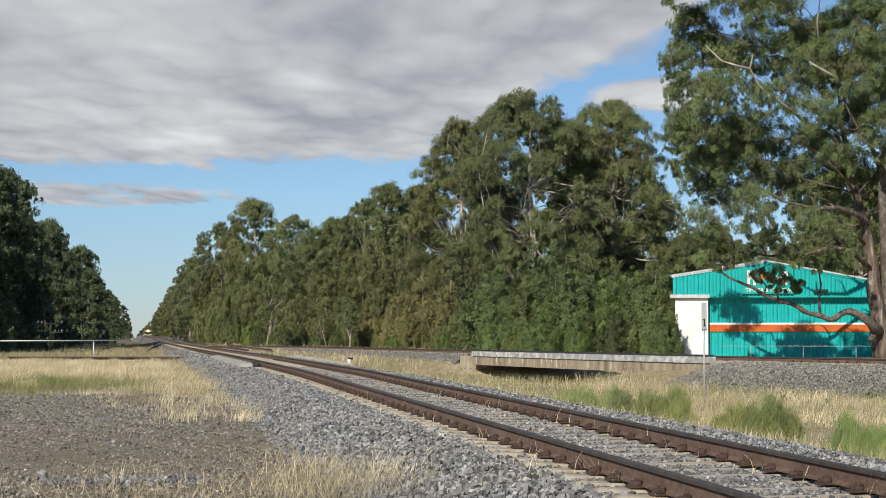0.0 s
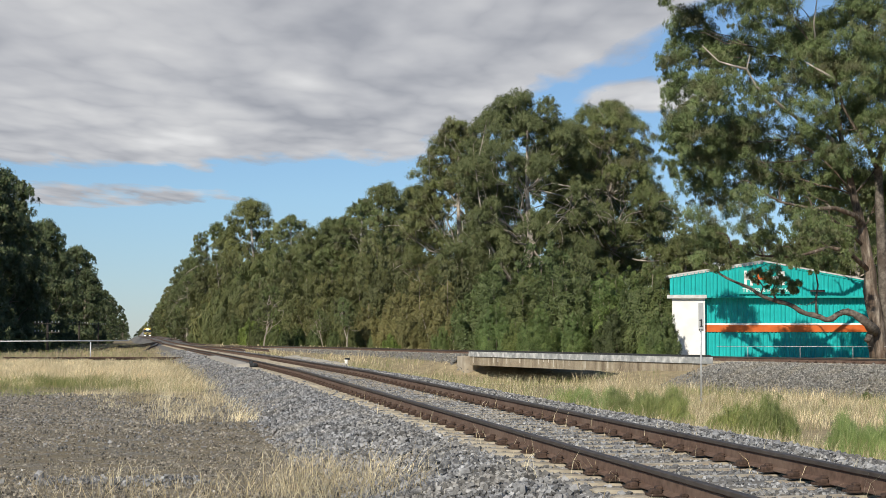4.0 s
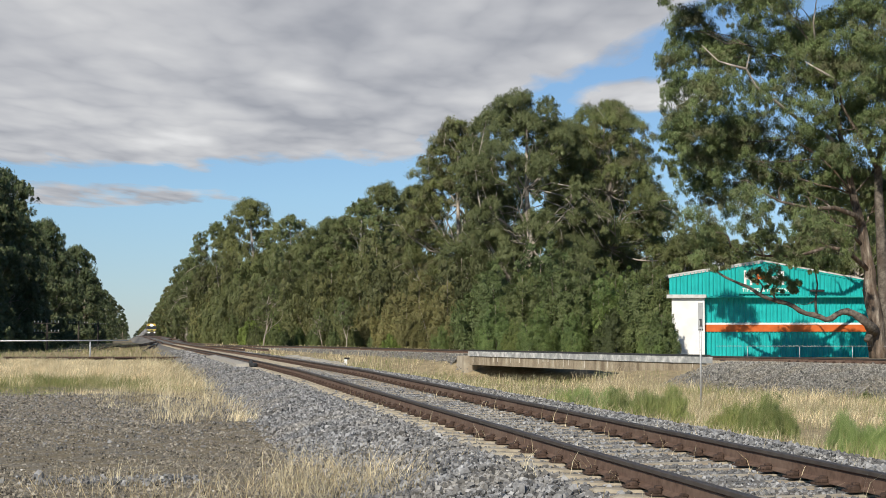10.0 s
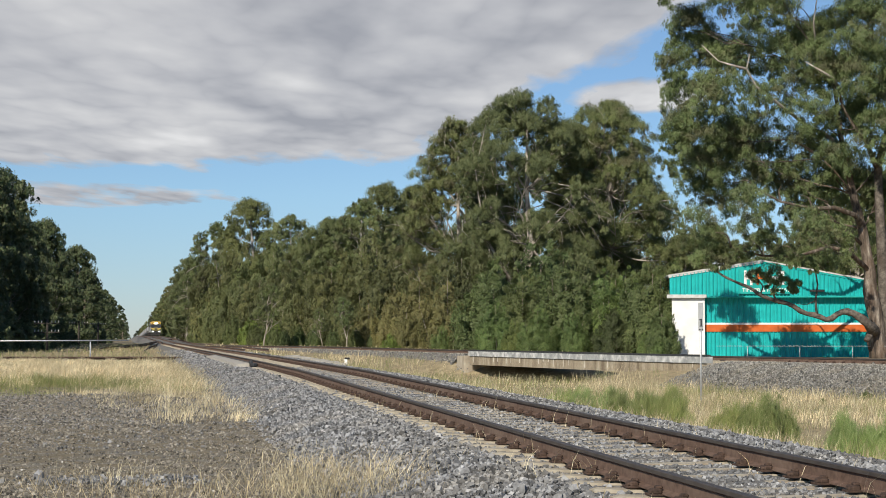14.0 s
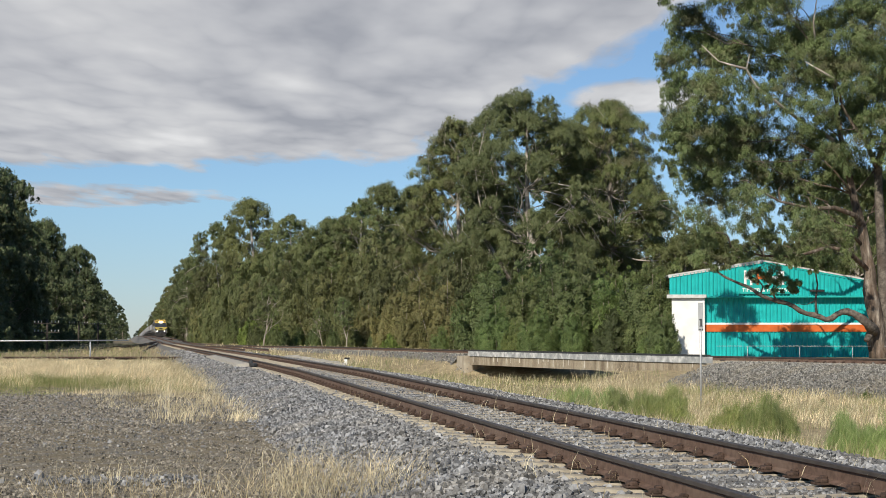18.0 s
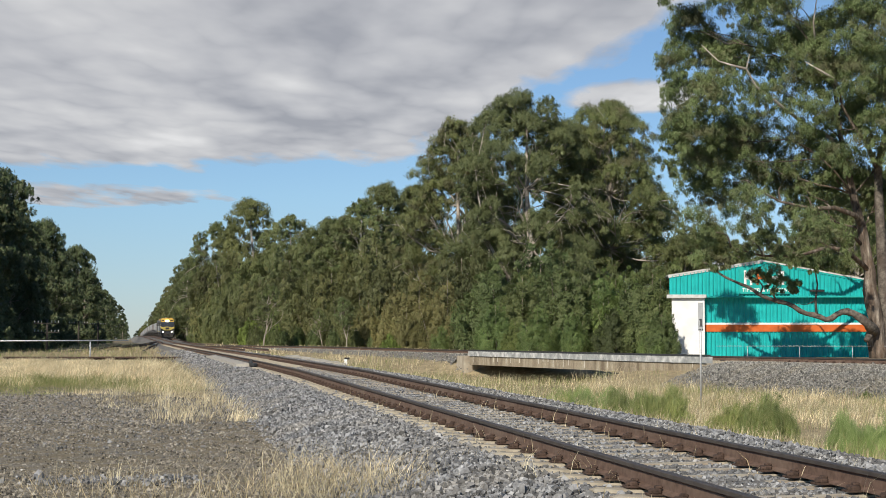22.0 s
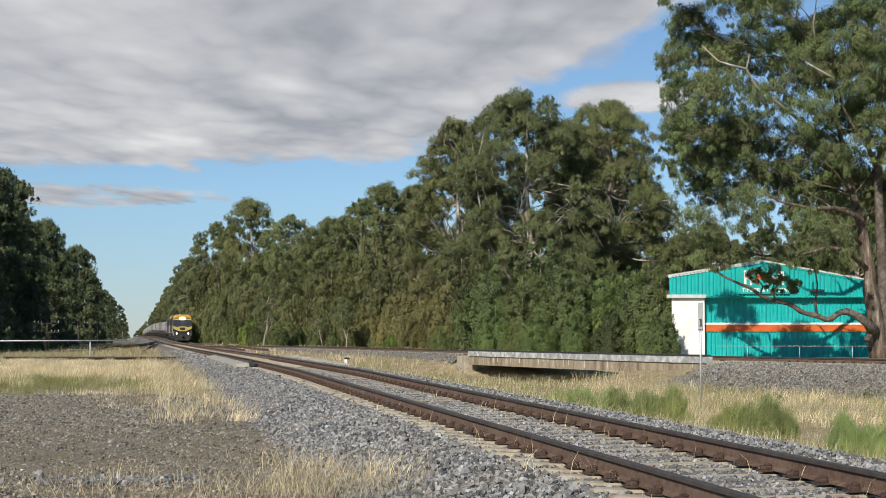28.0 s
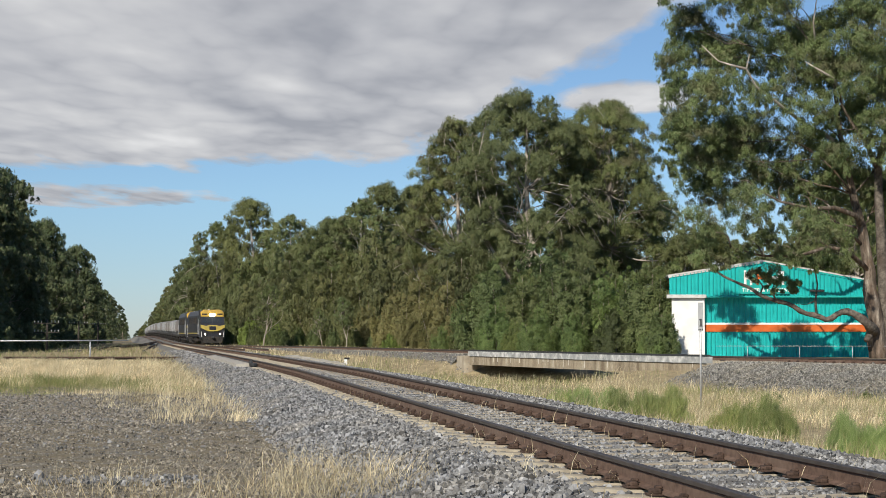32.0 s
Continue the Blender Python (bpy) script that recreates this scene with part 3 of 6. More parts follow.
def leaves(centres, spread, outward, count, size, rng, droop=0.6, flat=0.85, facing=1.1):
    """Pointed leaves in tufts round the centres, their blades turned loosely outwards: vertices and faces."""
    n = len(centres) * count
    c, out = np.repeat(centres, count, 0), np.repeat(outward, count, 0)
    s = np.repeat(spread, count)[:, None]
    off = rng.normal(0, 1, (n, 3))
    off /= np.maximum(1.0, np.linalg.norm(off, axis=1)[:, None] / 1.5)
    p = c + off * s * np.array((1, 1, flat)) * 0.62
    face = unit(out * facing + rng.normal(0, 0.42, (n, 3)))
    along = rng.normal(0, 1, (n, 3))
    along[:, 2] -= droop * 2
    along = unit(along - face * np.sum(along * face, 1)[:, None] * 0.85)
    w = unit(np.cross(along, face))
    ln = size[0] * rng.uniform(0.6, 1.3, (n, 1))
    wd = size[1] * rng.uniform(0.6, 1.3, (n, 1))
    v = np.stack([p - along * ln * 0.42 - w * wd * 0.55, p - along * ln * 0.5 + w * wd * 0.55, p + along * ln * 0.55], 1)
    f = np.arange(n * 3).reshape(n, 3)
    return v.reshape(-1, 3), f


def tufts(lobes, rng, per, shell=0.72, size=0.24):
    """Tuft centres over lobes (x, y, z, r), more of them on top, with the way each one faces."""
    cs, ss, ds = [], [], []
    for x, y, z, r in lobes:
        k = max(6, int(1.9 * per * (r / 1.6) ** 2))
        d = unit(rng.normal(0, 1, (k, 3)))
        d[:, 2] = np.where(d[:, 2] < -0.2, -d[:, 2], d[:, 2])
        rad = (shell + (1 - shell) * rng.random(k)) * r
        cs.append(np.array((x, y, z)) + d * rad[:, None] * np.array((1.0, 1.0, 0.9)))
        ss.append((r * size + 0.05) * rng.uniform(0.7, 1.7, k))
        ds.append(unit(d + np.array((0, 0, 0.15))))
    return np.concatenate(cs), np.concatenate(ss), np.concatenate(ds)


def bough(c, r, rng, n=0):
    """Lobes of one spray of foliage: an uneven domed top, with tails that hang below it."""
    out = []
    n = n or int(6 + 2.0 * r)
    squash = rng.uniform(0.35, 0.7)
    for i in range(n):
        a = i * 2.4 + rng.random()
        u = ((i + 0.5) / n) ** 0.5
        lift = squash * r * (1 - u * u) - 0.3 * r * rng.random() * u
        k = r * (0.46 - 0.17 * u) * rng.uniform(0.75, 1.25)
        q = u * r * rng.uniform(0.65, 0.95)
        out.append((c[0] + math.cos(a) * q, c[1] + math.sin(a) * q, c[2] + lift, k))
    for i in range(int(n * 0.8)):
        a, q = rng.uniform(0, 2 * math.pi), r * 0.85 * rng.random() ** 0.5
        out.append((c[0] + math.cos(a) * q, c[1] + math.sin(a) * q, c[2] - r * rng.uniform(0.1, 0.85), r * rng.uniform(0.14, 0.3)))
    return out


def limb(g, a, b, r0, r1, rng, bend=0.12, steps=6, sides=6):
    a, b = Vector(a), Vector(b)
    ln = (b - a).length
    side = Vector(rng.normal(0, 1, 3)).cross(b - a).normalized()
    pts, rad = [], []
    for i in range(steps + 1):
        u = i / steps
        p = a.lerp(b, u) + side * math.sin(u * math.pi) * bend * ln + Vector((0, 0, 0.35 * bend * ln * math.sin(u * math.pi)))
        pts.append(p + Vector(rng.normal(0, 0.012 * ln, 3)) * (0 < i < steps))
        rad.append(r0 + (r1 - r0) * u ** 0.8)
    g.tube(pts, rad, sides)
    return pts


def gum_tree(name, m, lobes, trunk, rng, leaf, bark, per, count, size, label, limbs_to=0.8, group="", twig=True, tuft=0.23, droop=0.6, category="gum tree", bare=0, sprays=()):
    """A eucalypt: trunk points with radii, limbs to the foliage lobes, twigs, and drooping leaves."""
    root = thing(name, m, label, category, group)
    g = Geo()
    g.tube([p[:3] for p in trunk], [p[3] for p in trunk], 10)
    tp = [Vector(p[:3]) for p in trunk]
    tr = [p[3] for p in trunk]
    for x, y, z, r in sprays or lobes:
        if rng.random() > limbs_to:
            continue
        c = Vector((x, y, z - 0.15 * r))
        lower = [i for i in range(1, len(tp)) if tp[i].z < z - 0.25 * (c - tp[i]).length] or [1]
        i = min(lower, key=lambda k: (tp[k] - c).length)
        pts = limb(g, tp[i], c, max(0.045, tr[i] * 0.27), 0.025, rng, rng.uniform(0.08, 0.24), 8)
        if twig:
            for _ in range(3):
                q = pts[int(rng.integers(3, 6))]
                e = c + Vector(rng.normal(0, 1, 3)).normalized() * r * 0.85
                limb(g, q, e, 0.04, 0.012, rng, 0.12, 4, 4)
    for k in range(bare):
        i = 1 + k % (len(tp) - 2)
        x, y, z, r = lobes[int(rng.integers(len(lobes)))]
        e = Vector((x * 1.05, y - abs(x) * 0.2 - r * 0.9, z + r * 0.3))
        pts = limb(g, tp[i], e, max(0.06, tr[i] * 0.4), 0.03, rng, 0.16, 7)
        for _ in range(3):
            limb(g, pts[int(rng.integers(3, 7))], e + Vector(rng.normal(0, 1.3, 3)), 0.045, 0.015, rng, 0.2, 4, 4)
    part("trunk", g, M[bark], root, "pale smooth bark with brown peeling strips", True)
    cs, ss, ds = tufts(lobes, rng, per, size=tuft)
    v, f = leaves(cs, ss, ds, max(6, int(count * 0.54)), size, rng, droop, 1.35)
    part("crown", arrays("crown", v, f, M[leaf]), None, root, "drooping grey-green leaves")
    return root


def dome(rng, n, width, base, top, r0, r1, lean=0.0):
    """Sprays (x, y, z, r) spread through a rounded crown, mostly on its outside."""
    out = []
    for i in range(n):
        u = (i + rng.random()) / n
        h = base + (top - base) * u
        rmax = width * math.sqrt(max(0.04, 1 - (max(0, u - 0.35) / 0.68) ** 2)) * (0.6 + 0.4 * min(1, u / 0.3))
        a = i * 2.4 + rng.random() * 0.9
        r = r0 + (r1 - r0) * rng.random()
        q = max(0.0, rmax - 0.6 * r) * (0.35 + 0.65 * rng.random() ** 0.45)
        out.append((q * math.cos(a) + lean * u, q * math.sin(a), h - r * 0.6, r))
    out.append((lean, 0, top - r0 * 0.8, r0))
    return out


def gum_kind(name, seed, height, width, base, leaf, bark, n=22, per=24, count=30, size=(0.5, 0.17), label="", lean=0.0, r=(1.3, 2.6), droop=0.85, bare=0, girth=0.017):
    rng = np.random.default_rng(seed)
    sprays = dome(rng, n, width, base, height, r[0], r[1], lean)
    lobes = [lobe for x, y, z, q in sprays for lobe in bough((x, y, z), q, rng)]
    k = [0, 0.18, 0.4, 0.62, 0.85]
    trunk = [(lean * u + rng.normal(0, 0.25) * (u > 0), rng.normal(0, 0.25) * (u > 0), height * u, girth * height * (1 - u) + 0.04) for u in k]
    return gum_tree(name, Matrix(), lobes, trunk, rng, leaf, bark, per, count, size, label, 0.9, droop=droop, group="trees along the railway", bare=bare, sprays=sprays)


def plant(kind, bearing, dist, scale=1.0, turn=0.0, tall=1.0, lift=0.0):
    """A copy of a kind of tree or shrub at a bearing and distance."""
    x = at(bearing, dist)
    m = Matrix.Translation((x, dist, float(ground_z(x, dist)) - 0.05 + lift)) @ Matrix.Rotation(turn, 4, "Z") @ Matrix.Diagonal((scale, scale, scale * tall, 1))
    return copy_thing(kind, m)


def reach(kind, height, bearing, rise, dist, wide=0.0):
    """A copy whose top stands at a slope of rise above eye level, and which keeps clear of the line by its own half width."""
    x = at(bearing, dist)
    k = (rise * dist + EYE - float(ground_z(x, dist))) / height
    if dist > 100:
        x = max(x, float(branch_x(dist)) + 2.9 + wide * k) if x > float(branch_x(dist)) - 2 else min(x, float(main_x(dist)) - 3.4 - wide * k)
    return plant(kind, x / dist, dist, k, R.uniform(0, 6))


def first(kind, bearing, dist, scale=1.0, turn=0.0, tall=1.0):
    x = at(bearing, dist)
    kind.matrix_basis = Matrix.Translation((x, dist, float(ground_z(x, dist)) - 0.05)) @ Matrix.Rotation(turn, 4, "Z") @ Matrix.Diagonal((scale, scale, scale * tall, 1))


def big_gum():
    """The large old gum beside the shed: separate sprays of foliage on long limbs, one low limb across the shed."""
    rng = np.random.default_rng(21)
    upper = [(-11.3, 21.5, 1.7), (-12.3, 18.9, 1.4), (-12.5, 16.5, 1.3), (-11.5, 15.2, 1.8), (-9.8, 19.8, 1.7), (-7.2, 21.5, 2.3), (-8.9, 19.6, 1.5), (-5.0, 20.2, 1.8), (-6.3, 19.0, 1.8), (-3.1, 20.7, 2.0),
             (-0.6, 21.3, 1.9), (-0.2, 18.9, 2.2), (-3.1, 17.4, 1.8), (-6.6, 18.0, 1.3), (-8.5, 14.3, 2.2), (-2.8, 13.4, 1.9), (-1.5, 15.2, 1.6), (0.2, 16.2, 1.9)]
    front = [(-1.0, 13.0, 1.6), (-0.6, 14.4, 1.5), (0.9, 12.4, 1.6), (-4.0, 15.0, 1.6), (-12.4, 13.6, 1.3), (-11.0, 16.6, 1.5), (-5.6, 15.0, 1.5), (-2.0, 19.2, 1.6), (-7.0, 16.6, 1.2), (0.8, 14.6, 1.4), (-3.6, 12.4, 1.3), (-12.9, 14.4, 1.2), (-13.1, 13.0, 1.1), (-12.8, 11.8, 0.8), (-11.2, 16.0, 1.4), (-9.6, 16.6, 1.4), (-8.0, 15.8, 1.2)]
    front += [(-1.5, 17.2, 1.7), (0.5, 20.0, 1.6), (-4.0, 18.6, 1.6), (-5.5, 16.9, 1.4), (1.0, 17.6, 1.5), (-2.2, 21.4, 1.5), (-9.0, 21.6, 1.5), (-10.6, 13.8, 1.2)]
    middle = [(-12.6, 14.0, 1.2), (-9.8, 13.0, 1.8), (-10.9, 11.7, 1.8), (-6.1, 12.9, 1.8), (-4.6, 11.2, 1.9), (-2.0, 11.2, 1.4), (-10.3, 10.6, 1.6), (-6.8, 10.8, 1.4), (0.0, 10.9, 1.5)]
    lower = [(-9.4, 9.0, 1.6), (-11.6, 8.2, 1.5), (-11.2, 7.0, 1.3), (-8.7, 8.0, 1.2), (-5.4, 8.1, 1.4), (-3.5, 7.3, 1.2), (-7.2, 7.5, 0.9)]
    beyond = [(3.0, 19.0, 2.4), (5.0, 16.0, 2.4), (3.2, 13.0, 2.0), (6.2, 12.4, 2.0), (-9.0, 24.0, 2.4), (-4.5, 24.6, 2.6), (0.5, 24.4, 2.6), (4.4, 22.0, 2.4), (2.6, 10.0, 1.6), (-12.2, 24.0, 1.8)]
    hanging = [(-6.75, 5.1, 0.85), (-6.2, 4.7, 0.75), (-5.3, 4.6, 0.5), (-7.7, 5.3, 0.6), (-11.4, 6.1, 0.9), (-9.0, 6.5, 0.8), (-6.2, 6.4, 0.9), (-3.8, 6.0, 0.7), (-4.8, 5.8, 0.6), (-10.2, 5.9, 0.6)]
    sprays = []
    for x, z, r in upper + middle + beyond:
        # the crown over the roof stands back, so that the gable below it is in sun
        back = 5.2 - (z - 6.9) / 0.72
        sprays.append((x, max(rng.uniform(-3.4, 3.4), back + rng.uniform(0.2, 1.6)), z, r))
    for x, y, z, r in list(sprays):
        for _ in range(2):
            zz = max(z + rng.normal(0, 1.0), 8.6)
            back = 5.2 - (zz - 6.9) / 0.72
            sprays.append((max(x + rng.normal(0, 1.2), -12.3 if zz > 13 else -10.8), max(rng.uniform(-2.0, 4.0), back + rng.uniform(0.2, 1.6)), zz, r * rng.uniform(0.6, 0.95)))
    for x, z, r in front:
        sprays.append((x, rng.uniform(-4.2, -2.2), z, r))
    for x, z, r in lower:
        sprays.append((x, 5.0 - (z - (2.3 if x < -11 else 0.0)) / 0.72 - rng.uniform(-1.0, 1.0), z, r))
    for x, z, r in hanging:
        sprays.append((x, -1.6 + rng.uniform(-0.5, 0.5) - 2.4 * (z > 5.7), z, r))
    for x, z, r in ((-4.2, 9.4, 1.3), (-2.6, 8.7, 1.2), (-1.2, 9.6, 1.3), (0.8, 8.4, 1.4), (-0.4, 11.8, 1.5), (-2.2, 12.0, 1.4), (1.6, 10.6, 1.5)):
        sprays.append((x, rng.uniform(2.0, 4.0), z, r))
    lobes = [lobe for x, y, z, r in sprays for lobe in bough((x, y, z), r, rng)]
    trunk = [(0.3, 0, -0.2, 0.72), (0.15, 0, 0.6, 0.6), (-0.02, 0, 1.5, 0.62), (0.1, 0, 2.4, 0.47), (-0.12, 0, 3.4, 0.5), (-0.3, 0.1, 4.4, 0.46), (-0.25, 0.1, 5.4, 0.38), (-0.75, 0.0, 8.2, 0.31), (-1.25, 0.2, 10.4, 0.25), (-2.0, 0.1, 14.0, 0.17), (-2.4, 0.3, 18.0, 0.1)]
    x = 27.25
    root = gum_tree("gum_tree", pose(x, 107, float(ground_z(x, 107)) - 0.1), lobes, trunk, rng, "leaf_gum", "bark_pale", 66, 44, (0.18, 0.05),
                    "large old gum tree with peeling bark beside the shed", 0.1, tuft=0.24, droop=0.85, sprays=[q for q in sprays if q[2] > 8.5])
    g = Geo()
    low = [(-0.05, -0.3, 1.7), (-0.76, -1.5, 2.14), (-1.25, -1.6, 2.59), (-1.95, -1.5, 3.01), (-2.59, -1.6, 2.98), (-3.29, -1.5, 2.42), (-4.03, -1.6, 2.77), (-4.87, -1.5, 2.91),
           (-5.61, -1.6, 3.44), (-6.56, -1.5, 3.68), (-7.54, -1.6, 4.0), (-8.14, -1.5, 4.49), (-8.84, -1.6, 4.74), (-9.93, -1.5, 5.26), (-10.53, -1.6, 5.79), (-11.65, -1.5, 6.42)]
    # round off the corners of the limb
    soft = [p for a, b in zip(low, low[1:]) for p in (Vector(a).lerp(Vector(b), 0.25), Vector(a).lerp(Vector(b), 0.75))]
    girth = np.interp(np.linspace(0, 1, len(soft)), [0, 0.1, 0.25, 0.5, 0.8, 1.0], [0.36, 0.27, 0.19, 0.15, 0.09, 0.03])
    g.tube(soft, [float(r) * (1 + 0.12 * math.sin(2.3 * i)) for i, r in enumerate(girth)], 9)
    for stem, r in (([(-4.03, -1.6, 2.77), (-4.1, -1.6, 3.68), (-3.96, -1.6, 4.67), (-4.1, -1.6, 5.54), (-3.99, -1.6, 6.18)], 0.09),
                    ([(-6.56, -1.6, 3.68), (-6.8, -1.6, 4.31), (-6.59, -1.6, 4.84), (-7.01, -1.6, 5.26)], 0.07), ([(-7.54, -1.6, 4.0), (-7.36, -1.6, 4.56), (-7.79, -1.6, 5.19), (-7.54, -1.6, 5.76)], 0.06)):
        g.tube(stem, [r * (1 - 0.75 * k / (len(stem) - 1)) for k in range(len(stem))], 7)
        for k in range(1, len(stem)):
            limb(g, stem[k], Vector(stem[k]) + Vector((rng.normal(0, 0.6), rng.normal(0, 0.3), rng.uniform(-0.3, 0.6))), r * 0.4, 0.01, rng, 0.2, 4, 5)
    g.tube([(-0.2, -0.3, 2.1), (-0.6, -0.9, 1.5), (-0.85, -1.1, 1.2)], [0.27, 0.22, 0.18], 8)
    part("low_limb", g, M["bark_limb"], root, "long crooked low limb with pale bark", True)
    g = Geo()
    g.tube([(0.65, 0.2, -0.1), (0.75, 0.2, 2.0), (0.55, 0.2, 5.8), (0.4, 0.1, 9.2), (0.3, 0.1, 12.2), (1.2, 0.0, 15.5), (2.4, 0.0, 19.0)], [0.5, 0.42, 0.33, 0.3, 0.26, 0.18, 0.09], 9)
    part("second_stem", g, M["bark_limb"], root, "second stem with orange-brown peeling bark", True)
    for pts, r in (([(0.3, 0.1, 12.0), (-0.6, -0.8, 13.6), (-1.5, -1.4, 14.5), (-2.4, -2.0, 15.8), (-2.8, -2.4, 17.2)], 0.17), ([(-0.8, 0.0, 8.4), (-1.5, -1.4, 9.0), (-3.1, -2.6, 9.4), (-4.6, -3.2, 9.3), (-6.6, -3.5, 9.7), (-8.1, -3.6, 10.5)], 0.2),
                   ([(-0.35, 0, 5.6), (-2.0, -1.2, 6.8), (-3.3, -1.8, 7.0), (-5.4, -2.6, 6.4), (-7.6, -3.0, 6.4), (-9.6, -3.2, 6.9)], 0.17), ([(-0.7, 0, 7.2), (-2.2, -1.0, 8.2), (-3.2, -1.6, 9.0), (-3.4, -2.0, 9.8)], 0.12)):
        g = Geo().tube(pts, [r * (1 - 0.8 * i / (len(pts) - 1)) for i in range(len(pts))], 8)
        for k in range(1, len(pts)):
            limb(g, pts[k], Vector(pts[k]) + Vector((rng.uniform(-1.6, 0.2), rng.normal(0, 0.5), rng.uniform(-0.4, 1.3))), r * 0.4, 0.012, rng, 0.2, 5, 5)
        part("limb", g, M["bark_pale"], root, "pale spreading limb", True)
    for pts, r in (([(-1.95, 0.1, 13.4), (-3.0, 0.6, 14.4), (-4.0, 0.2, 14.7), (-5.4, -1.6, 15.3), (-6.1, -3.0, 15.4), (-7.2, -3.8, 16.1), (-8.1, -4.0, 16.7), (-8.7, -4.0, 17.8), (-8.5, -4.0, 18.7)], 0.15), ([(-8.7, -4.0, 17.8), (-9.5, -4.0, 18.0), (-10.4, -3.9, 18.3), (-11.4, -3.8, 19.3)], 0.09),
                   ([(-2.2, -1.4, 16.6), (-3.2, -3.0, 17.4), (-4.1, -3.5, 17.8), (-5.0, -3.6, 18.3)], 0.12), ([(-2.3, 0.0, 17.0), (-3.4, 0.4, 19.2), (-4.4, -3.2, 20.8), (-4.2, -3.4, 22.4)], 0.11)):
        g = Geo().tube(pts, [r * (1 - 0.75 * i / (len(pts) - 1)) for i in range(len(pts))], 7)
        part("white_limb", g, M["bark_white"], root, "smooth white upper limb", True)


big_gum()

R = random.Random(4)

# gum trees of the central group
big_a = gum_kind("gum_tree", 31, 26.0, 8.8, 5.0, "leaf_gum_green", "bark_white", 54, 54, 50, (0.21, 0.058), "tall gum tree with a broad dark green crown", bare=14)
first(big_a, 0.0487, 168, 0.98, 0.4)
big_b = gum_kind("gum_tree", 32, 24.0, 6.8, 4.5, "leaf_gum", "bark_white", 48, 54, 50, (0.21, 0.058), "tall gum tree with grey-green crown and bare limbs", bare=18)
first(big_b, 0.0980, 172, 1.05, 1.3)
plant(big_b, 0.0095, 178, 0.95, 4.4)
plant(big_a, 0.0720, 185, 0.96, 3.4)
far_a = gum_kind("gum_tree", 41, 22.0, 6.0, 4.5, "leaf_gum_green", "bark_white", 32, 32, 44, (0.26, 0.07), "gum tree with pale trunk in the lineside belt", bare=5)
far_b = gum_kind("gum_tree", 42, 20.0, 6.4, 3.0, "leaf_gum", "bark_white", 32, 32, 44, (0.26, 0.07), "gum tree with a ragged olive crown", bare=6)
far_c = gum_kind("gum_tree", 43, 18.0, 5.6, 3.0, "leaf_wattle", "bark_grey", 34, 32, 44, (0.26, 0.07), "dense green tree in the lineside belt")
tiny = gum_kind("gum_tree", 44, 20.0, 6.0, 3.0, "leaf_wattle", "bark_grey", 20, 16, 14, (0.6, 0.26), "distant tree of the lineside belt")
first(tiny, -0.1540, 530, 0.8)
first(far_a, -0.0347, 232, 1.0)
first(far_b, -0.0480, 225, 0.97, 1.0)
first(far_c, -0.0680, 228, 0.95, 2.0)
belt_1 = [(far_c, -0.1540, 0.0367, 400), (far_a, -0.1507, 0.0410, 380), (far_c, -0.1593, 0.0293, 470), (far_c, -0.1640, 0.0200, 600),
    (far_c, -0.1687, 0.0127, 780), (far_a, -0.1147, 0.0737, 305), (far_b, -0.0907, 0.0670, 300), (far_b, -0.1330, 0.0627, 335),
    (far_c, -0.0797, 0.0560, 262), (far_a, -0.0180, 0.0810, 240), (far_c, -0.0580, 0.0677, 245), (far_a, -0.1463, 0.0453, 430),
    (far_b, -0.1530, 0.0393, 480), (far_c, -0.1587, 0.0293, 560), (far_a, -0.1620, 0.0277, 640), (far_c, -0.1663, 0.0177, 760),
    (far_b, -0.1697, 0.0120, 930), (far_c, -0.1727, 0.0077, 1150), (far_a, -0.1753, 0.0053, 1500), (far_c, -0.1780, 0.0030, 1900),
    (far_b, -0.1247, 0.0443, 300), (far_c, -0.1047, 0.0460, 275), (far_c, -0.1735, 0.0115, 900), (far_c, -0.1700, 0.0180, 760),
    (far_c, -0.1665, 0.0245, 640), (far_c, -0.1622, 0.0325, 520), (far_c, -0.1762, 0.0065, 1250), (far_b, 0.2420, 0.0930, 160), (far_c, 0.2640, 0.0980, 165), (far_c, 0.2250, 0.0760, 170)]
belt_2 = [(far_c, -0.1380, 0.0393, 330), (far_c, -0.1480, 0.0293, 400), (far_c, -0.1547, 0.0193, 470), (far_b, 0.1270, 0.0777, 205),
    (far_c, 0.1437, 0.0577, 165), (far_c, 0.1570, 0.0643, 175), (far_b, 0.1887, 0.0593, 160), (far_b, 0.2187, 0.0627, 165),
    (far_c, 0.2453, 0.0643, 170), (far_b, 0.1720, 0.0527, 190), (far_c, 0.2020, 0.0527, 170), (far_b, 0.2320, 0.0560, 180),
    (far_c, 0.2587, 0.0543, 165), (far_a, 0.0287, 0.0860, 215), (far_a, 0.0920, 0.0960, 230)]
for k, bearing, rise, d in belt_1 + belt_2:
    k = tiny if d > 420 else k
    hgt = {far_a: 22.0, far_b: 20.0, far_c: 18.0, tiny: 20.0}[k]
    reach(k, hgt * 0.94, bearing, rise, d, 2.2)

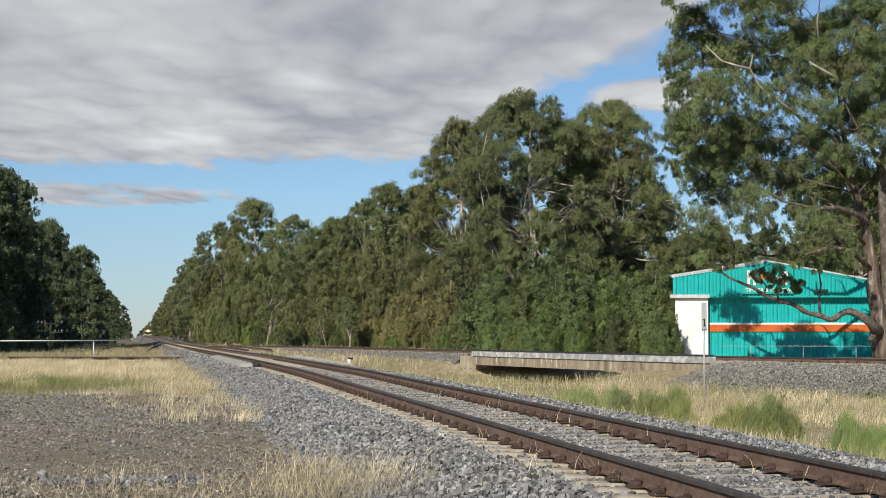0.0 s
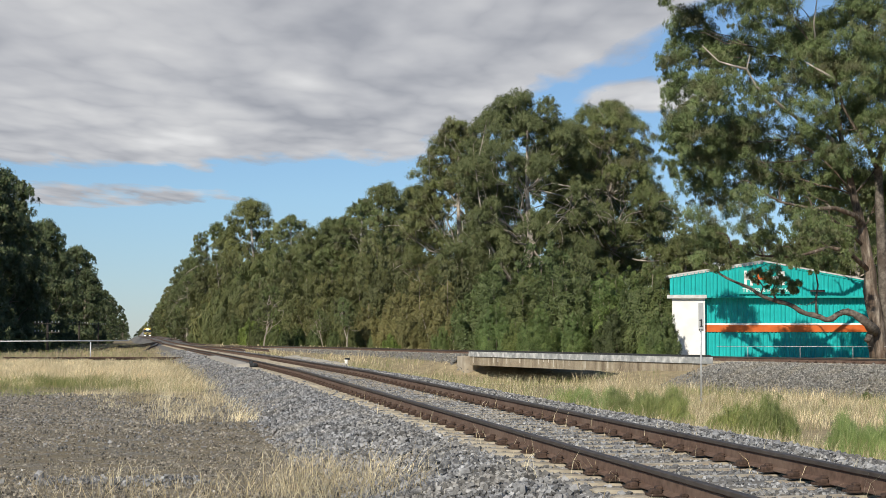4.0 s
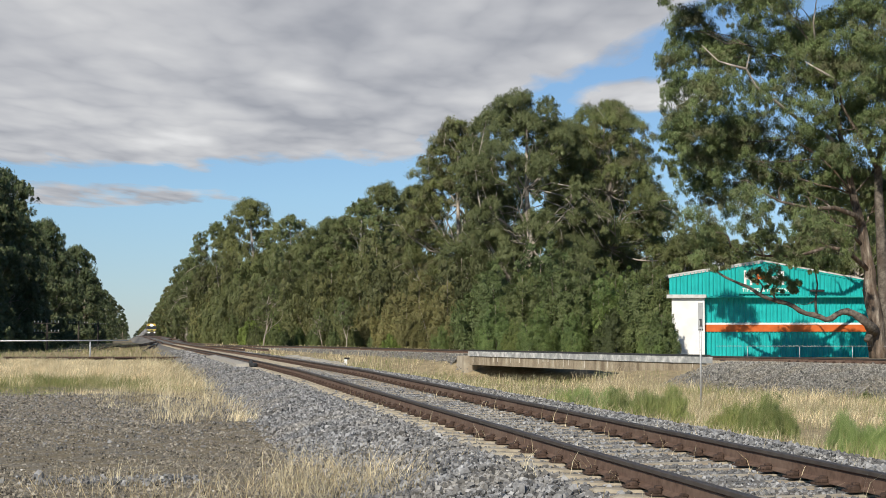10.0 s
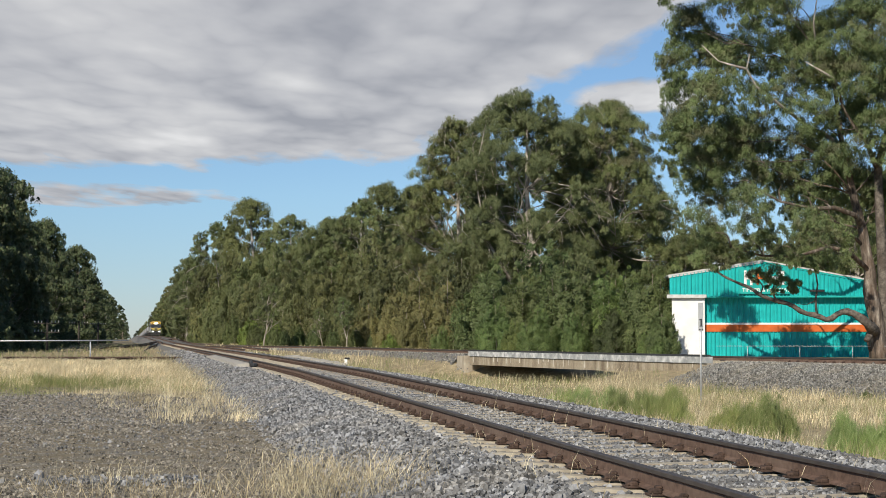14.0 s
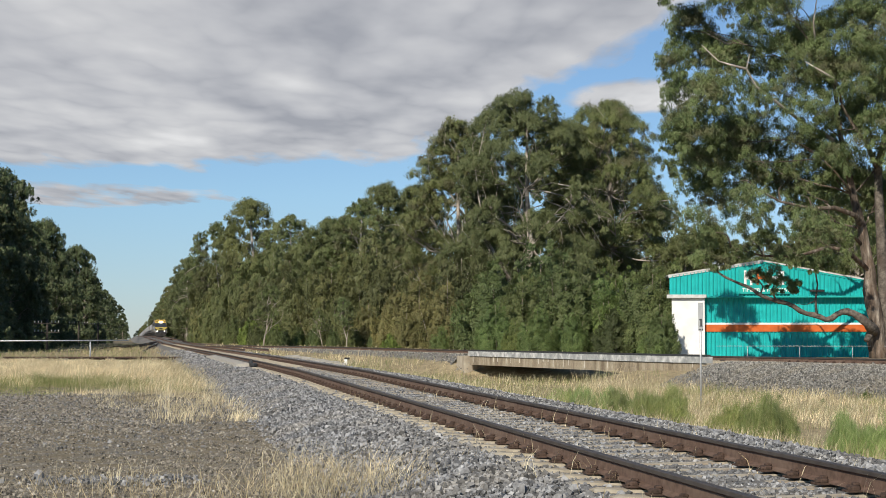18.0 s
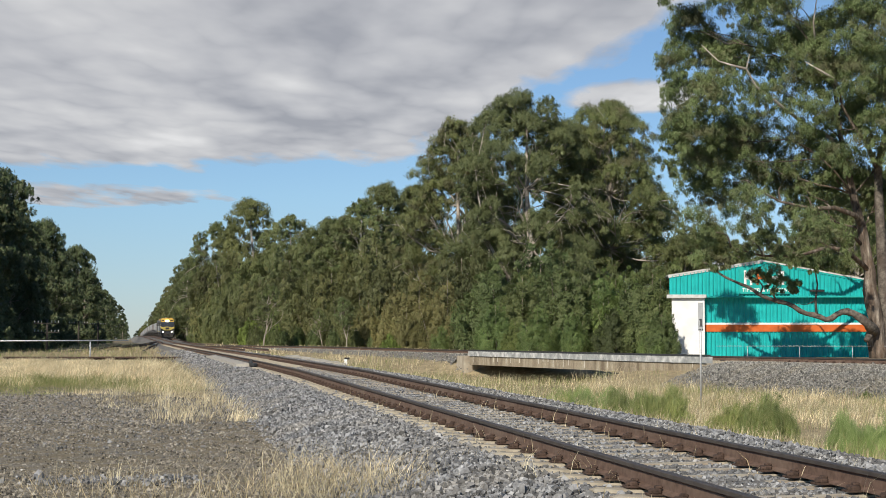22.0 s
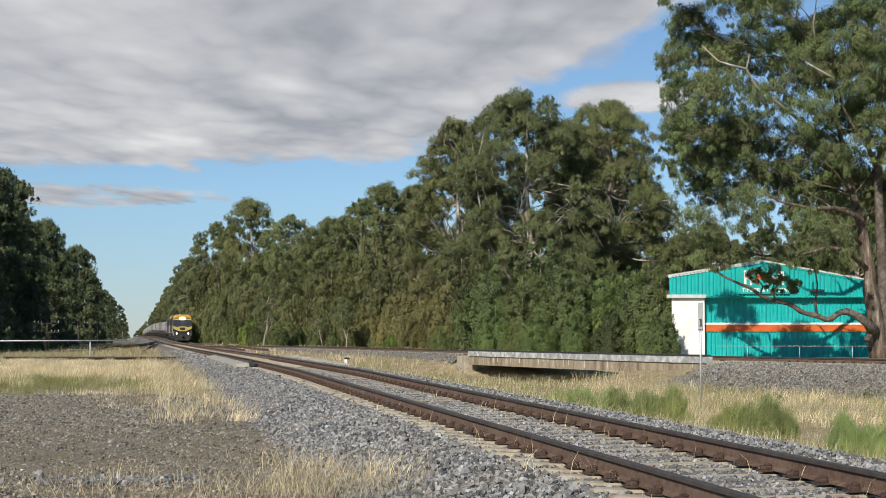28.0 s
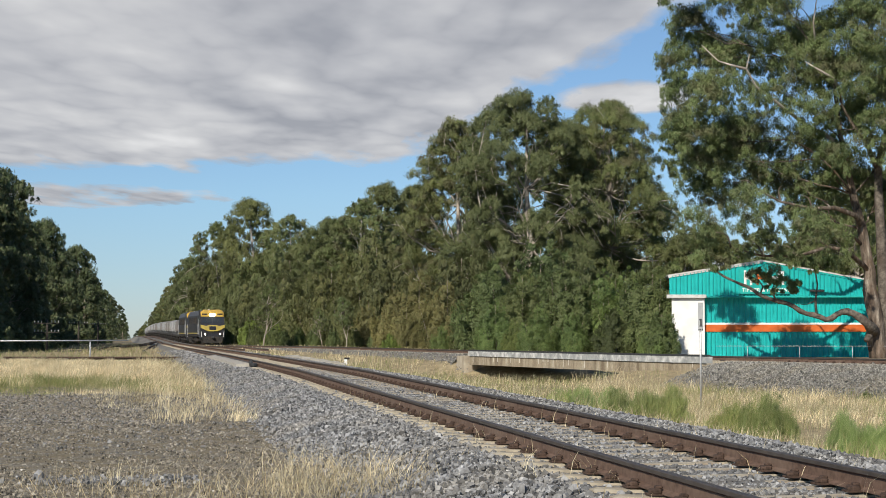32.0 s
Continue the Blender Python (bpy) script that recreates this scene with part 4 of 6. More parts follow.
# shadowed belt on the other side; its shade is put into the leaf colour
dark_a = gum_kind("gum_tree", 51, 20.0, 6.2, 3.5, "leaf_shaded", "bark_grey", 26, 24, 24, (0.42, 0.15), "gum tree with shade-darkened leaves beside the line")
dark_b = gum_kind("gum_tree", 52, 20.0, 5.6, 1.5, "leaf_shaded", "bark_grey", 26, 24, 24, (0.42, 0.15), "dense gum tree with shade-darkened leaves at the edge of the belt")
dark_tiny = gum_kind("gum_tree", 54, 20.0, 6.0, 2.0, "leaf_shaded", "bark_grey", 20, 16, 14, (0.6, 0.26), "simple tree with shade-darkened leaves, far off or out of view")
first(dark_tiny, -0.1993, 560, 0.8)
first(dark_a, -0.2730, 168, 0.95)
first(dark_b, -0.2493, 215, 0.85, 1.2)
shade_belt_1 = [(dark_b, -0.2650, 0.0960, 190), (dark_a, -0.2900, 0.1093, 150), (dark_b, -0.2560, 0.0660, 175), (dark_a, -0.2343, 0.0643, 262),
    (dark_b, -0.2253, 0.0520, 300), (dark_a, -0.2160, 0.0493, 345), (dark_b, -0.2087, 0.0393, 400), (dark_a, -0.1997, 0.0293, 500),
    (dark_b, -0.1953, 0.0193, 620), (dark_a, -0.1887, 0.0127, 800), (dark_b, -0.1850, 0.0073, 1050), (dark_a, -0.1820, 0.0040, 1500),
    (dark_b, -0.1800, 0.0023, 2100), (dark_b, -0.1867, 0.0093, 950), (dark_a, -0.1833, 0.0053, 1250), (dark_a, -0.1940, 0.0227, 520),
    (dark_a, -0.2460, 0.0560, 240), (dark_a, -0.2633, 0.0560, 200), (dark_b, -0.2767, 0.0693, 180), (dark_a, -0.2293, 0.0393, 280),
    (dark_a, -0.2193, 0.0327, 330), (dark_a, -0.2683, 0.0427, 160), (dark_a, -0.2610, 0.0930, 185), (dark_b, -0.2490, 0.0760, 205)]
# trees beyond bearing -0.302 are out of view, added to shade the belt
shade_belt_2 = [(dark_b, -0.2113, 0.0420, 330), (dark_b, -0.2053, 0.0327, 375), (dark_a, -0.1993, 0.0227, 450), (dark_a, -0.2460, 0.0360, 190), (dark_a, -0.2063, 0.0227, 430), (dark_a, -0.3000, 0.0860, 190), (dark_a, -0.3800, 0.1560, 120),
    (dark_b, -0.4100, 0.1460, 105), (dark_a, -0.3533, 0.1360, 135), (dark_b, -0.3300, 0.1227, 150), (dark_b, -0.3167, 0.1193, 170),
    (dark_a, -0.4433, 0.1760, 90), (dark_b, -0.3313, 0.1460, 128), (dark_a, -0.3113, 0.1293, 148), (dark_b, -0.3547, 0.1560, 140),
    (dark_a, -0.3380, 0.1427, 160), (dark_b, -0.3780, 0.1627, 128), (dark_a, -0.3047, 0.1260, 158)]
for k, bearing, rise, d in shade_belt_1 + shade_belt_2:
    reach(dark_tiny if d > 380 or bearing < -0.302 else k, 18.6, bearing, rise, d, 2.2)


def shrub_kind(seed, height, width, leaf, label, size=(0.16, 0.055), n=62, count=22, droop=0.0, shoot=0.2):
    """A bush of upright leafy shoots of uneven height that start from one stool."""
    rng = np.random.default_rng(seed)
    root = thing("shrub", Matrix(), label, "shrub", "shrubs along the branch track")
    g = Geo()
    cs, ss, ds = [], [], []
    for i in range(n):
        a, u = i * 2.4 + rng.random(), ((i + 0.5) / n) ** 0.55
        top = height * (1.0 - 0.6 * u ** 2.0) * rng.uniform(0.5, 1.0)
        foot = np.array((math.cos(a) * u * width * 0.55, math.sin(a) * u * width * 0.55, 0.0))
        tip = np.array((math.cos(a) * u * width * rng.uniform(0.8, 1.1), math.sin(a) * u * width * rng.uniform(0.8, 1.1), top))
        if i % 8 == 0:
            g.tube([foot - np.array((0, 0, 0.1)), (foot + tip) * 0.5, tip], [0.05, 0.035, 0.012], 5)
        k = 13
        w = np.linspace(0.1 if u > 0.6 else 0.45, 1.0, k)[:, None] + rng.normal(0, 0.02, (k, 1))
        way = np.array((math.cos(a), math.sin(a), 0.0)) * (0.35 + u)
        wide = height * shoot * np.sqrt(np.clip(1.06 - w, 0.02, 1)) * 0.62
        side = unit(rng.normal(0, 1, (k, 3)) + way) * np.array((1, 1, 0.5))
        cs.append(foot + (tip - foot) * w + side * wide), ss.append(wide[:, 0] * 0.55 + 0.05)
        ds.append(unit(side * 1.6 + way * 0.4 + np.array((0, 0, 0.8)) * w))
    part("stem", g, M["bark_grey"], root, "thin grey stems", True)
    v, f = leaves(np.concatenate(cs), np.concatenate(ss), np.concatenate(ds), count, size, rng, droop, 1.2)
    v[:, 2] = np.maximum(v[:, 2], 0.02)
    part("foliage", arrays("foliage", v, f, M[leaf]), None, root)
    return root


sh_a = shrub_kind(61, 6.4, 2.6, "leaf_shrub", "dense bright green shrub beside the branch track", n=46, count=62)
sh_b = shrub_kind(62, 6.0, 2.4, "leaf_bush", "dark green bushy tree beside the branch track", (0.17, 0.06), n=42, count=62)
# sh_k fills the black shade under the belt; its leaf colour carries that shade
sh_k = shrub_kind(66, 5.0, 2.8, "leaf_shaded", "bush with shade-darkened leaves filling the dark under the gum trees", (0.3, 0.14), n=50, count=20)
sh_c = shrub_kind(63, 5.6, 2.4, "leaf_olive", "olive-brown bush with thin leaves", (0.2, 0.05), n=60, count=38, shoot=0.16)
sh_d = shrub_kind(64, 7.0, 3.2, "leaf_wattle", "tall soft green wattle in the lineside belt", (0.22, 0.055), n=44, count=52, droop=0.9)
sh_e = shrub_kind(65, 3.4, 1.8, "leaf_lime", "small yellow-green bush beside the line", (0.18, 0.09), n=50)
first(sh_a, 0.1253, 120, 0.98)
first(sh_b, 0.0470, 132, 1.15, 1.0)
first(sh_c, 0.0020, 150, 1.15, 0.5)
first(sh_d, -0.0480, 190, 1.2, 2.0)
first(sh_e, -0.1130, 205, 1.0, 0.0)
first(sh_k, -0.2640, 140, 0.9, 0.0)
bushes_1 = [(sh_b, 0.1220, 0.0360, 114), (sh_a, 0.1087, 0.0410, 122),
    (sh_a, 0.0920, 0.0393, 125), (sh_b, 0.0720, 0.0360, 124), (sh_a, 0.0553, 0.0193, 116), (sh_a, 0.0320, 0.0210, 122),
    (sh_a, 0.0753, 0.0143, 117), (sh_a, 0.1303, 0.0227, 115), (sh_b, 0.1353, 0.0393, 130), (sh_b, 0.0287, 0.0393, 138),
    (sh_d, 0.0120, 0.0493, 160), (sh_c, -0.0147, 0.0327, 158), (sh_c, -0.0280, 0.0227, 165), (sh_b, 0.0120, 0.0093, 140),
    (sh_a, -0.0013, 0.0060, 142), (sh_d, -0.0313, 0.0460, 190), (sh_d, -0.0147, 0.0493, 195), (sh_d, -0.0647, 0.0393, 200),
    (sh_d, -0.0813, 0.0360, 210), (sh_d, -0.0947, 0.0360, 225)]
bushes_2 = [(sh_d, -0.1080, 0.0327, 240), (sh_d, -0.1213, 0.0327, 255), (sh_d, -0.1347, 0.0293, 275), (sh_d, -0.1370, 0.0227, 310),
    (sh_b, -0.1313, 0.0093, 225), (sh_a, -0.0847, 0.0043, 185), (sh_c, -0.0447, 0.0143, 172), (sh_a, -0.0697, 0.0093, 182),
    (sh_d, -0.0580, 0.0227, 180), (sh_b, -0.0980, 0.0060, 200), (sh_d, -0.0747, 0.0493, 240), (sh_d, -0.0413, 0.0560, 215),
    (sh_d, 0.0853, 0.0493, 140), (sh_b, 0.0587, 0.0493, 145), (sh_b, -0.1513, 0.0077, 330),
    (sh_d, -0.1013, 0.0527, 270), (sh_d, -0.1213, 0.0493, 290), (sh_c, -0.0213, 0.0093, 155), (sh_a, 0.0220, 0.0010, 126),
    (sh_a, 0.0420, 0.0093, 120), (sh_a, 0.1193, 0.0010, 111), (sh_b, 0.1000, 0.0127, 113)]
low_row = [(sh_b, -0.1050, 0.003, 186), (sh_b, -0.0930, 0.001, 184), (sh_b, -0.0760, 0.002, 178), (sh_b, -0.0650, 0.001, 174), (sh_b, -0.0520, 0.002, 170), (sh_b, -0.0400, 0.001, 166),
    (sh_c, -0.0100, -0.001, 152), (sh_b, -0.1180, 0.004, 200), (sh_a, -0.0260, -0.002, 158), (sh_a, 0.0060, 0.0, 146), (sh_b, -0.0860, 0.004, 190), (sh_b, -0.1100, 0.002, 194)]
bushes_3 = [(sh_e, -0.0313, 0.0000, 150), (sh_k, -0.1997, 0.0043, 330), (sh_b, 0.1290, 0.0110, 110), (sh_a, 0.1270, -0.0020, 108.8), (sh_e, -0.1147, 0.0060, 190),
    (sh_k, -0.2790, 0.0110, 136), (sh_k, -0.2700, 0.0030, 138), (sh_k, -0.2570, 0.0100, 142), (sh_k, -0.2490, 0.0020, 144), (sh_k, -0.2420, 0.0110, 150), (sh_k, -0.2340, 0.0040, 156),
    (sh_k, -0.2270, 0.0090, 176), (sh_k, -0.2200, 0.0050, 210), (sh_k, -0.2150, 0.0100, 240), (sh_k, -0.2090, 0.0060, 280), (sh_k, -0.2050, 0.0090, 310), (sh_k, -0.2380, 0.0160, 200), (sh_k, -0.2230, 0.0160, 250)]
for k, bearing, rise, d in bushes_1 + bushes_2 + bushes_3 + low_row:
    hgt = {sh_a: 6.4, sh_b: 6.0, sh_c: 5.6, sh_d: 7.0, sh_e: 3.4, sh_k: 5.0}[k]
    reach(k, hgt, bearing, rise, d, {sh_a: 2.7, sh_b: 2.5, sh_c: 2.5, sh_d: 3.4, sh_e: 1.9, sh_k: 2.9}[k])
for bearing, d, s in ((0.1953, 64, 0.1), (0.1975, 63, 0.08), (0.2487, 63, 0.1), (0.2230, 60, 0.07), (0.2010, 62, 0.06)):
    plant(sh_a, bearing, d, s, bearing * 30, 0.65)
# young gums with bare white stems before the belt
sapling = gum_kind("young_gum_tree", 46, 11.0, 2.3, 5.0, "leaf_gum", "bark_white", 9, 30, 40, (0.22, 0.06), "young gum tree with a thin white trunk", lean=1.6, r=(0.8, 1.5), bare=5, girth=0.01)
first(sapling, -0.1060, 178, 0.62, 0.8)
for bearing, d, s, turn in ((-0.0570, 166, 0.75, 2.1), (-0.0710, 176, 0.6, 4.0)):
    plant(sapling, bearing, d, s, turn)


# ---- grass ----
def grass(name, xs, ys, heights, mat, label, width=0.012, lean=0.35, seed=1, parent=None, z=None, bend=None):
    rng = np.random.default_rng(seed)
    n = len(xs)
    z = ground_z(xs, ys) - 0.02 if z is None else z
    base = np.stack([xs, ys, z], -1)
    a = rng.uniform(0, 2 * np.pi, n)
    side = np.stack([np.cos(a), np.sin(a), np.zeros(n)], -1)
    wind = np.stack([rng.normal(0.12, lean, n), rng.normal(0, lean, n), np.zeros(n)], -1)
    if bend is not None:
        wind[:, :2] += bend
    h = heights[:, None]
    mid = base + wind * h * 0.35 + np.array((0, 0, 1)) * h * 0.55
    tip = base + wind * h * 1.05 + np.array((0, 0, 1)) * h * (1 - 0.3 * np.linalg.norm(wind, axis=1)[:, None])
    w = width * rng.uniform(0.7, 1.4, (n, 1)) * (1 + np.asarray(ys)[:, None] / 60)
    v = np.stack([base - side * w / 2, base + side * w / 2, mid + side * w * 0.42, mid - side * w * 0.42, tip + side * w * 0.12, tip - side * w * 0.12], 1)
    f = (np.arange(n) * 6)[:, None, None] + np.array([(0, 1, 2, 3), (3, 2, 4, 5)])[None]
    ob = part(name, arrays(name, v.reshape(-1, 3), f.reshape(-1, 4), mat), None, parent, label)
    return tagged(ob, kind="stuff", category="grass")


def scatter(n, d0, d1, b0, b1, rng, power=1.0):
    d = d0 + (d1 - d0) * rng.random(n) ** power
    return rng.uniform(b0, b1, n) * d, d


def clumps(name, x, d, h, mat, label, rng, blades=(34, 95), radius=(0.14, 0.42), width=0.004):
    """Grass in clumps, each leaning its own way and spreading outwards."""
    n = len(x)
    k = rng.integers(blades[0], blades[1], n)
    r = np.repeat(rng.uniform(radius[0], radius[1], n), k)
    high = np.repeat(h * rng.uniform(0.4, 1.45, n), k)
    lean = np.repeat(np.stack([rng.normal(0.12, 0.3, n), rng.normal(0, 0.3, n)], -1), k, 0)
    u, w = rng.normal(0, 1, k.sum()), rng.normal(0, 1, k.sum())
    grass(name, np.repeat(x, k) + u * r, np.repeat(d, k) + w * r, high * rng.uniform(0.4, 1.25, k.sum()), mat, label, width, 0.28, bend=lean + np.stack([u, w], -1) * 0.3)


def meadows():
    rng = np.random.default_rng(77)
    # dry belt beyond the pad: leaning clumps, thin towards the pad
    x, d = scatter(2300, 40, 94, -0.3, -0.1, rng, 0.9)
    edge = 43.5 + 7 * patchy(x, d, 0.22, 3.0) + 3 * patchy(x, d, 0.9, 6.0)
    keep = (x < main_x(d) - 3.4 - 1.2 * rng.random(len(x))) & (rng.random(len(x)) < np.clip((d - edge) / 6, 0, 1))
    x, d = x[keep], d[keep]
    p = patchy(x, d, 0.22, 1.0)
    green = (d < 52.5 + 7 * p) & (rng.random(len(x)) < 0.85) & (x < -7.9 + 4 * p)
    for sel, mat, high, label, name in ((~green, "grass_dry", 0.37, "belt of tall straw-coloured dry grass", "dry_grass"), (green, "grass_green", 0.34, "low green grass at the edge of the pad", "green_grass")):
        h = high * (1 - 0.45 * smooth_step(64, 86, d[sel])) * (0.55 + 0.45 * smooth_step(44, 52, d[sel]))
        clumps(name, x[sel], d[sel], h, M[mat], label, rng)
    # short dead growth between the clumps
    x, d = scatter(26000, 42, 92, -0.3, -0.1, rng, 1.0)
    keep = (x < main_x(d) - 3.4) & (rng.random(len(x)) < np.clip((d - 44 - 8 * patchy(x, d, 0.3, 3.0)) / 7, 0, 1))
    grass("brown_weeds", x[keep], d[keep], 0.17 * rng.uniform(0.4, 1.4, keep.sum()), M["weed"], "short dead brown growth under the dry grass", 0.006, 0.6, seed=33)
    # tongue of grass along the ballast
    x, d = scatter(620, 30, 62, -0.26, -0.1, rng)
    off = main_x(d) - 3.1 - x
    keep = (off > 0) & (rng.random(len(x)) < np.clip(1 - off / (1.2 + (d - 29) * 0.18 + 3 * patchy(x, d, 0.25, 9.0)), 0, 1))
    clumps("dry_grass", x[keep], d[keep], np.full(int(keep.sum()), 0.3), M["grass_dry"], "sparse dry grass along the ballast", rng, (12, 60), (0.1, 0.3), 0.004)
    x, d = scatter(9000, 56, 112, -0.2, -0.06, rng)
    keep = (x < main_x(d) - 2.2) & (x > main_x(d) - 5.0)
    grass("brown_weeds", x[keep], d[keep], 0.26 * rng.uniform(0.3, 1.4, keep.sum()), M["weed"], "grey-brown weeds on the ballast shoulder", 0.007, 0.5, seed=4)
    x, d = scatter(6000, 105, 215, -0.25, -0.12, rng)
    keep = (x < main_x(d) - 2.4) & (x > main_x(d) - 9.0)
    grass("brown_weeds", x[keep], d[keep], 0.3 * rng.uniform(0.3, 1.4, keep.sum()), M["weed"], "grey-brown weeds among the sidings", 0.008, 0.5, seed=24)
    # stalks beside the rails
    d = 10 + 24 * rng.random(420) ** 1.3
    x = main_x(d) + rng.choice([-1.0, -0.7, 0.65, 1.0, 1.3, -1.5], 420) + rng.normal(0, 0.12, 420)
    grass("dry_stalks", x, d, 0.2 * rng.uniform(0.4, 1.6, 420), M["grass_dry"], "thin dry stalks growing along the rails", 0.0035, 0.3, 25, None, main_top(d) - 0.24)
    # foreground tufts
    tx, td, th = [], [], []
    for cx, cy, r, k, h in ((-3.1, 16.2, 0.35, 70, 0.36), (-2.6, 16.3, 0.3, 30, 0.3), (-1.9, 16.1, 0.5, 30, 0.24), (-1.35, 16.6, 0.5, 190, 0.4), (-0.75, 17.4, 0.5, 300, 0.46), (-0.3, 16.5, 0.35, 150, 0.38),
                            (-1.2, 19.6, 0.5, 150, 0.3), (-0.9, 18.3, 0.45, 120, 0.36), (-3.75, 18.4, 0.4, 60, 0.28), (-1.9, 17.4, 0.6, 70, 0.26), (-1.55, 22.0, 0.6, 90, 0.26), (-4.1, 17.0, 0.5, 40, 0.24), (0.15, 16.1, 0.3, 50, 0.3)):
        k = int(k * 1.7)
        tx.append(rng.normal(cx, r, k)), td.append(rng.normal(cy, r, k)), th.append(h * rng.uniform(0.4, 1.4, k))
    x, d, h = np.concatenate(tx), np.concatenate(td), np.concatenate(th)
    grass("dry_grass", x, d, h, M["grass_dry"], "wispy tufts of pale dry grass", 0.003, 0.7, 5)
    # between the tracks
    x, d = scatter(120000, 20, 135, -0.12, 0.28, rng, 1.0)
    gap = branch_x(d) - main_x(d)
    keep = (x > main_x(d) + 3.5 + 1.2 * rng.random(len(x))) & (x < branch_x(d) - np.where(d < 80, 4.4, 2.2) - 1.0 * rng.random(len(x))) & (gap > 5.5)
    x, d = x[keep], d[keep]
    p = patchy(x, d, 0.18, 11.0)
    keep = rng.random(len(x)) < np.clip(0.6 + 1.5 * patchy(x, d, 0.5, 21.0), 0.1, 1)
    x, d, p = x[keep], d[keep], p[keep]
    green = (p > -0.05) & (rng.random(len(x)) < 0.45)
    brown = ~green & (rng.random(len(x)) < 0.3)
    grass("brown_weeds", x[brown], d[brown], (0.22 + 0.25 * p[brown]) * rng.uniform(0.4, 1.4, brown.sum()), M["weed"], "brown seeding weeds in the ditch", 0.0045, 0.3, 19)
    green2, green = green, green | brown
    grass("dry_grass", x[~green], d[~green], (0.25 + 0.2 * p[~green]) * (1 - 0.55 * smooth_step(66, 80, d[~green])) * rng.uniform(0.35, 1.3, (~green).sum()), M["grass_dry"], "dry grass in the ditch between the tracks", 0.0045, 0.3, seed=8)
    green = green2
    grass("green_grass", x[green], d[green], (0.3 + 0.25 * p[green]) * rng.uniform(0.5, 1.3, green.sum()), M["grass_green"], "green grass in the ditch between the tracks", 0.0045, 0.3, seed=9)
    # thicker before the bridge, and stalks on the bank
    x, d = scatter(15000, 70, 128, -0.07, 0.16, rng)
    x2, d2 = scatter(22000, 44, 80, 0.08, 0.29, rng)
    x, d = np.concatenate([x, x2]), np.concatenate([d, d2])
    keep = (x > main_x(d) + 4.0) & (x < branch_x(d) - np.where(d < 80, 4.2, 2.3) - 1.0 * rng.random(len(x)))
    x, d = x[keep], d[keep]
    p = patchy(x, d, 0.2, 31.0)
    green = (p > 0.0) & (rng.random(len(x)) < np.where(d > 60, 0.6, 0.3))
    brown = ~green & (rng.random(len(x)) < 0.4)
    grass("brown_weeds", x[brown], d[brown], 0.42 * rng.uniform(0.3, 1.4, brown.sum()), M["weed"], "brown seeding weeds before the bridge", 0.005, 0.3, 36)
    x, d, green = x[~brown], d[~brown], green[~brown]
    grass("dry_grass", x[~green], d[~green], np.where(d[~green] > 80, 0.55, 0.38) * rng.uniform(0.3, 1.4, (~green).sum()), M["grass_dry"], "pale dry grass before the bridge", 0.005, 0.3, 15)
    grass("green_grass", x[green], d[green], np.where(d[green] > 80, 0.55, 0.38) * rng.uniform(0.4, 1.3, green.sum()), M["grass_green"], "green grass before the bridge", 0.005, 0.3, 16)
    x, d = scatter(26000, 50, 79, 0.1, 0.28, rng)
    keep = (x > branch_x(d) - 5.6) & (x < branch_x(d) - 2.6) & (rng.random(len(x)) < 0.4)
    grass("dry_grass", x[keep], d[keep], 0.36 * rng.uniform(0.3, 1.4, keep.sum()), M["weed"], "sparse brown stalks on the stone bank", 0.007, 0.4, 17)
    # strip behind the branch track
    x, d = scatter(12000, 90, 230, -0.18, 0.2, rng)
    keep = (x > branch_x(d) + 2.6) & (x < branch_x(d) + 8)
    grass("dry_grass", x[keep], d[keep], 0.35 * rng.uniform(0.5, 1.3, keep.sum()), M["grass_dry"], "dry grass strip before the shrubs", 0.012, seed=12)
    x, d = scatter(7000, 120, 235, -0.17, -0.02, rng)
    keep = (x > main_x(d) + 3.6) & (x < branch_x(d) - 2.3)
    grass("dry_grass", x[keep], d[keep], 0.3 * rng.uniform(0.4, 1.3, keep.sum()), M["grass_dry"], "dry grass between the diverging tracks", 0.01, seed=14)
    x, d = scatter(9000, 100, 215, -0.3, -0.12, rng)
    keep = (x < main_x(d) - 4) & (d < 138 + 200 * smooth_step(-0.25, -0.2, x / d))
    half = keep & (rng.random(len(x)) < 0.45)
    grass("green_grass", x[half], d[half], 0.35 * rng.uniform(0.4, 1.4, half.sum()), M["grass_green"], "grey-green grass along the sidings", 0.008, 0.5, seed=34)
    keep &= ~half
    grass("dry_grass", x[keep], d[keep], 0.35 * rng.uniform(0.5, 1.3, keep.sum()), M["weed"], "dry grass along the sidings", 0.008, 0.5, seed=13)


meadows()


